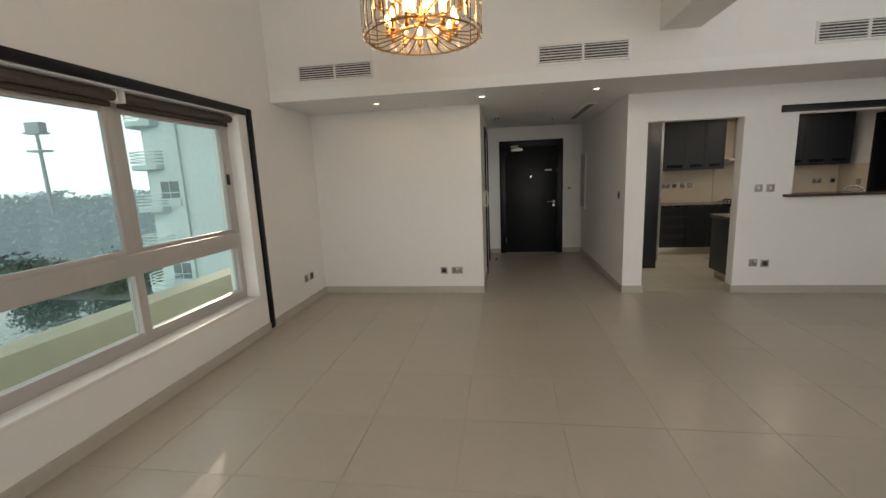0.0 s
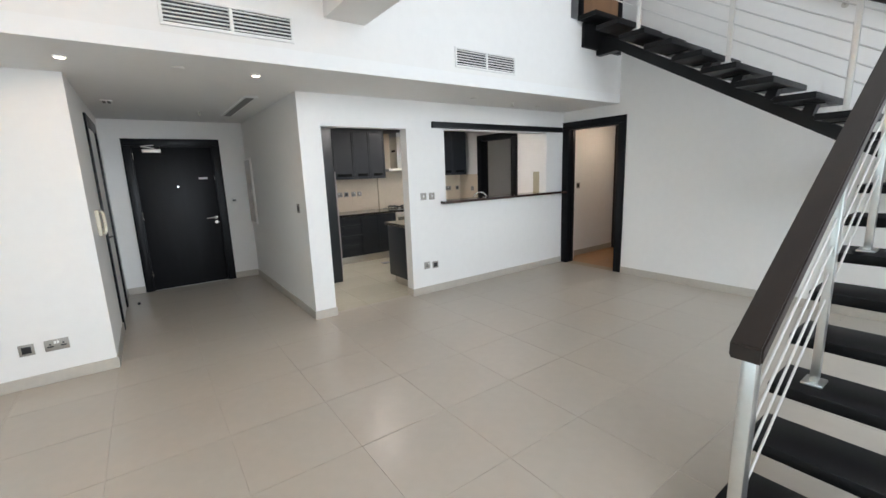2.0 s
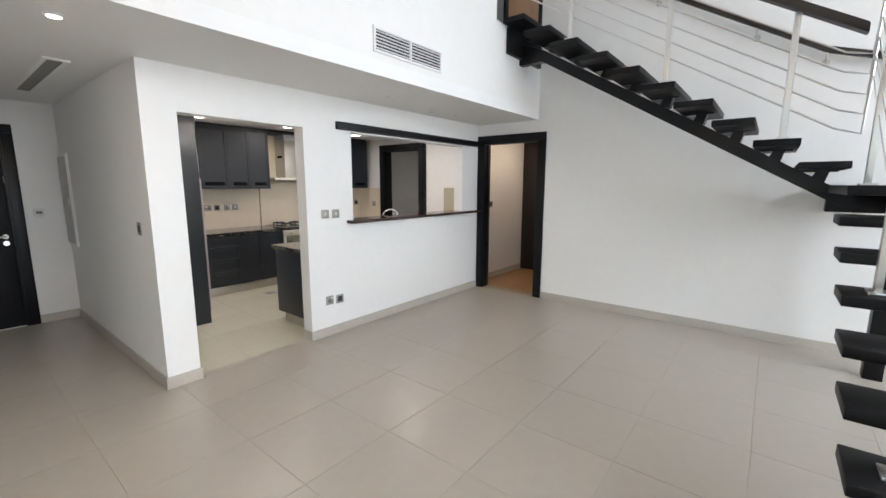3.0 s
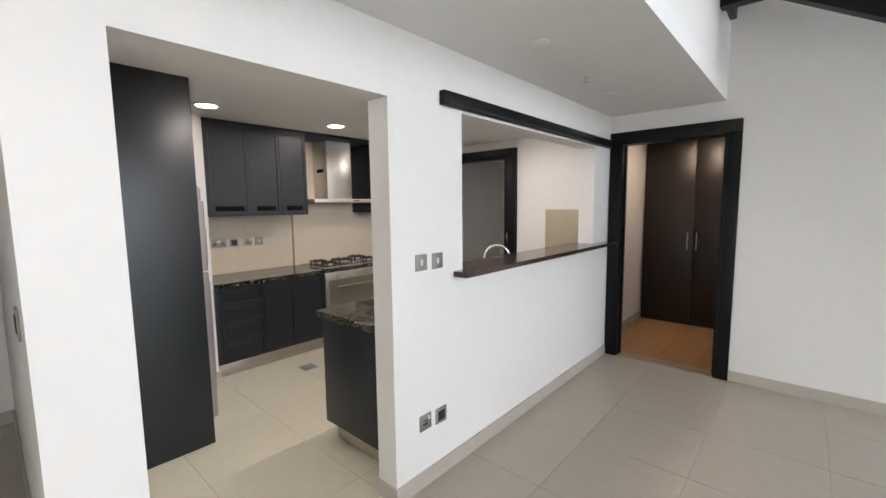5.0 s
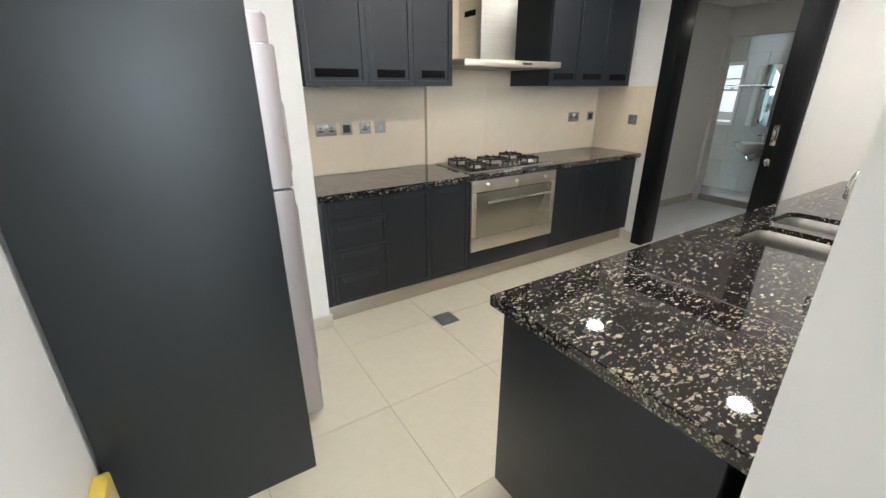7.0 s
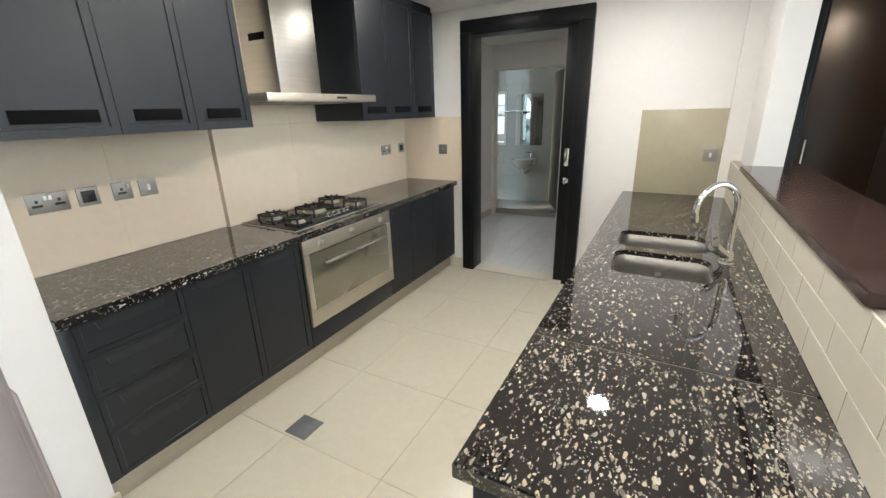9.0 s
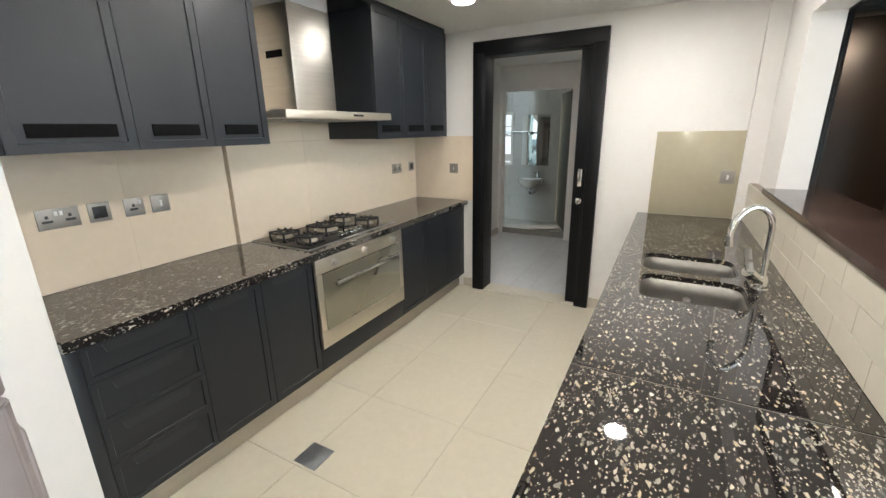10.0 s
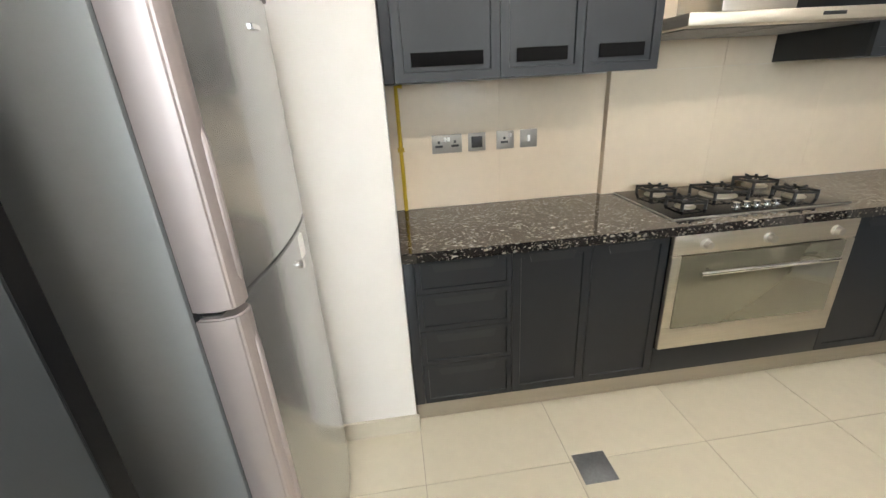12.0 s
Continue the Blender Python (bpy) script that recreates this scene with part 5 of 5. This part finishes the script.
part("frame", boxes((10.375, 9.36, 0.96, 10.391, 9.40, 1.84), (10.375, 9.60, 0.96, 10.391, 9.64, 1.84), (10.375, 9.40, 1.79, 10.391, 9.60, 1.84), (10.375, 9.40, 1.60, 10.391, 9.60, 1.62),
                    (10.375, 9.40, 1.44, 10.391, 9.60, 1.47), (10.375, 9.40, 1.03, 10.391, 9.60, 1.15), (10.375, 9.40, 0.96, 10.391, 9.60, 1.005)), M_ALU, wn)
wleaf = tagged(new("door_6"), "dull olive wash room door standing open", "door", "", "structure")
bm = boxes((0.0, -0.02, 0.09, 0.70, 0.02, 2.06), bevel=0.003)
bmesh.ops.transform(bm, matrix=pose(9.475, 8.21, 0, 0, 0, 24), verts=bm.verts)
part("leaf", bm, mat("olive_laminate", (0.06, 0.058, 0.042), 0.45, var=0.1), wleaf)

single("black_door_stop", lathe([(0.018, 0), (0.018, 0.018), (0.010, 0.03), (0.0, 0.032)], (0.94, 8.44, 0.0)), M_BLACK, "small black rubber door stop on floor", "door stop")

# ---- outside ----
M_FAC = mat("pale_render", (0.74, 0.85, 0.86), 0.8, var=0.08, scale=0.5)
M_PARA = mat("cream_parapet", (0.62, 0.58, 0.46), 0.8, var=0.06, scale=1.0)
M_DARKWIN = mat("dark_window", (0.20, 0.25, 0.26), 0.2, var=0.2)
single("balcony_parapet", boxes((-2.85, -6, -1.0, -2.6, 7.5, 0.33), (-2.88, -6, 0.33, -2.57, 7.5, 0.40), (-2.6, -6, -1.0, WX - 0.31, 7.5, -0.85)), M_PARA, "cream rendered parapet outside the window", "parapet")
tower = thing("apartment_tower", (-26.2, 29.7, -12.4), "pale rendered apartment tower with curved balconies", "building")
part("wall", boxes((0, 0, 0, 7.4, 0.35, 46), (0, 0.35, 0, 4.2, 6.0, 46), (0.9, -0.22, 0, 3.1, 0, 46)), M_FAC, tower)
part("roof", boxes((-0.3, -0.3, 46, 4.4, 6.2, 46.6)), M_FAC, tower)
for f in range(7):
    z = 0.43 + 6.4 * f
    x = 1.23
    w = part("window", boxes((x, -0.25, z, x + 1.5, -0.2, z + 1.25)), M_DARKWIN, tower)
    part("sill", boxes((x - 0.1, -0.34, z - 0.62, x + 1.6, -0.2, z - 0.02)), M_FAC, w)
    part("glazing_bar", boxes((x + 0.72, -0.28, z, x + 0.78, -0.25, z + 1.25), (x, -0.28, z + 0.38, x + 1.5, -0.25, z + 0.44)), M_FAC, w)
SWEEP = [(-1.5, 1.6), (-1.45, 0.6), (-1.1, -0.2), (-0.5, -0.7), (0.5, -0.9), (1.5, -0.7), (1.9, 0.0)]
for f in range(14):
    z = 2.82 + 3.2 * f
    bal = part("balcony", prism(SWEEP + [(1.9, 1.6)], "z", z - 0.2, z + 0.18), M_FAC, tower, "curved balcony slab")
    for q in range(4):
        part("rail", tube([(px, py, z + 0.40 + 0.24 * q) for px, py in SWEEP], 0.05, 6), M_FAC, bal)
# Air haze in front of the mast is painted on as a grey-blue glow.
M_MAST = glow("mast_haze_glow", (0.40, 0.50, 0.55), 0.9)
M_MAST.node_tree.nodes["Principled BSDF"].inputs["Base Color"].default_value = (0.25, 0.28, 0.30, 1)
mast = thing("floodlight_mast", (-104, 83.8, -12.0), "tall steel floodlight mast with lamp platform", "mast")
part("pole", rod(bmesh.new(), (0, 0, 0), (0, 0, 27), 0.55, 0.34, 12), M_MAST, mast)
for z in (23, 27):
    part("platform", boxes((-2.2, -1.2, z, 2.2, 1.2, z + 0.4)), M_MAST, mast)
part("lamp_bank", boxes((-2.0, -0.9, 27.4, 2.0, 0.9, 29.6), bevel=0.2), M_MAST, mast)
setting("water", boxes((-66, -60, -12.0, -18, 44, -11.9)), mat("canal_water", (0.10, 0.16, 0.16), 0.03, var=0.2, scale=0.1, bump=0.02, bump_scale=1.2))
M_LEAF = mat("green_foliage", (0.20, 0.26, 0.20), 0.9, var=0.4, scale=1.0, island=0.8)
# Distance haze over these trees is put into the material as a bluish glow.
M_FAR = glow("far_trees_haze_glow", (0.29, 0.40, 0.46), 1.75)
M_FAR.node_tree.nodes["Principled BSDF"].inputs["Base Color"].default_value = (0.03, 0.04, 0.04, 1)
rng = random.Random(4)


def leaf_mass(name, spots, label, material):
    """Many small leaf clumps, uneven and with gaps."""
    verts, faces = [], []
    for cx, cy, cz, rr, hh, n in spots:
        for _ in range(n):
            a, b, c = rng.gauss(0, 0.45), rng.gauss(0, 0.45), rng.random()
            p = Vector((cx + rr * a, cy + rr * b, cz + hh * c))
            s = rr * rng.uniform(0.03, 0.085)
            for _ in range(1):
                u = Vector((rng.gauss(0, 1), rng.gauss(0, 1), rng.gauss(0, 0.5))).normalized() * s
                v = u.orthogonal().normalized() * s * 0.7
                k = len(verts)
                verts += [p - u - v, p + u - v, p + u + v, p - u + v]
                faces.append((k, k + 1, k + 2, k + 3))
    me = bpy.data.meshes.new(name)
    me.from_pydata([tuple(v) for v in verts], [], faces)
    me.materials.append(material)
    return tagged(new(name, me), label, "trees", "", "stuff")


leaf_mass("far_trees", [(-70 - 95 * q, rng.uniform(0, 100 + 90 * q), -12.0, rng.uniform(5, 8), rng.uniform(4, 7) + 7.5 * q, 420) for q in (rng.random() ** 0.6 for _ in range(190))], "belt of trees beyond the canal with painted haze", M_FAR)
leaf_mass("canal_trees", [(rng.uniform(-66, -24), rng.uniform(46, 60), -12.0, rng.uniform(1.5, 2.8), rng.uniform(2.5, 5), 900) for _ in range(40)], "green trees along the water", M_LEAF)
# The buildings' pale blue glow is haze painted into their colour.
M_HAZE = glow("skyline_haze_glow", (0.42, 0.55, 0.62), 1.9)
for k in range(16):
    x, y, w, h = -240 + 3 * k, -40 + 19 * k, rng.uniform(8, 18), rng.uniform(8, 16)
    single("distant_building", boxes((x, y, -12, x + w, y + w, -12 + h)), M_HAZE, "low skyline building in painted, glowing haze", "building", "skyline")

# ---- floors laid piece by piece ----


def lay(name, area_boxes, base, tile, x_at, y_at, px, py, label, joint=0.0022, thick=0.009):
    """A floor slab with separate tiles, cut along the walls; whole tiles share one mesh."""
    fl = setting(name, boxes(*[(a, c, -0.12, b, d, -0.003) for a, c, b, d in area_boxes]), base, label)
    shared = {}
    for a, c, b, d in area_boxes:
        for i in range(math.floor((a - x_at) / px), math.ceil((b - x_at) / px)):
            for j in range(math.floor((c - y_at) / py), math.ceil((d - y_at) / py)):
                x0, x1 = max(x_at + i * px + joint / 2, a), min(x_at + (i + 1) * px - joint / 2, b)
                y0, y1 = max(y_at + j * py + joint / 2, c), min(y_at + (j + 1) * py - joint / 2, d)
                if x1 - x0 < 0.01 or y1 - y0 < 0.01:
                    continue
                key = (round(x1 - x0, 3), round(y1 - y0, 3))
                if key not in shared:
                    shared[key] = mesh_of("tile", boxes((-key[0] / 2, -key[1] / 2, -thick, key[0] / 2, key[1] / 2, 0), bevel=0.0012, seg=1), tile)
                ob = new("plank" if "parquet" in name else "tile", shared[key])
                ob.location = ((x0 + x1) / 2, (y0 + y1) / 2, rng.uniform(-0.0003, 0.0))
                ob.parent = fl
    return fl


lay("floor", [(WX, BY, RX, FY), (0.807, FY, 2.58, 9.11), (2.85, FY, 3.872, 6.34)], M_FGROUT, M_TILE, 3.27, 3.28, 0.615, 0.617, "large greige porcelain floor tiles")
lay("floor_kitchen", [(2.85, 6.34, KX, KY)], M_GROUT, M_KTILE, 5.107, 7.786, 0.612, 0.60, "glossy cream porcelain floor tiles")
lay("floor_parquet", [(RX, 3.4, 9.2, 6.38)], M_GROUT, M_PARQUET, RX, 3.4, 1.2, 0.12, "orange oak parquet floor", 0.001)
lay("floor_service", [(KX, 7.0, 9.4, 9.2)], M_GROUT, M_MARBLE, KX, 7.005, 0.42, 0.21, "pale marble-look floor tiles")
lay("floor_washroom", [(9.47, 7.9, 10.4, 9.8)], M_GROUT, M_BATH, 9.4, 7.9, 0.3, 0.3, "grey wash room floor tiles")
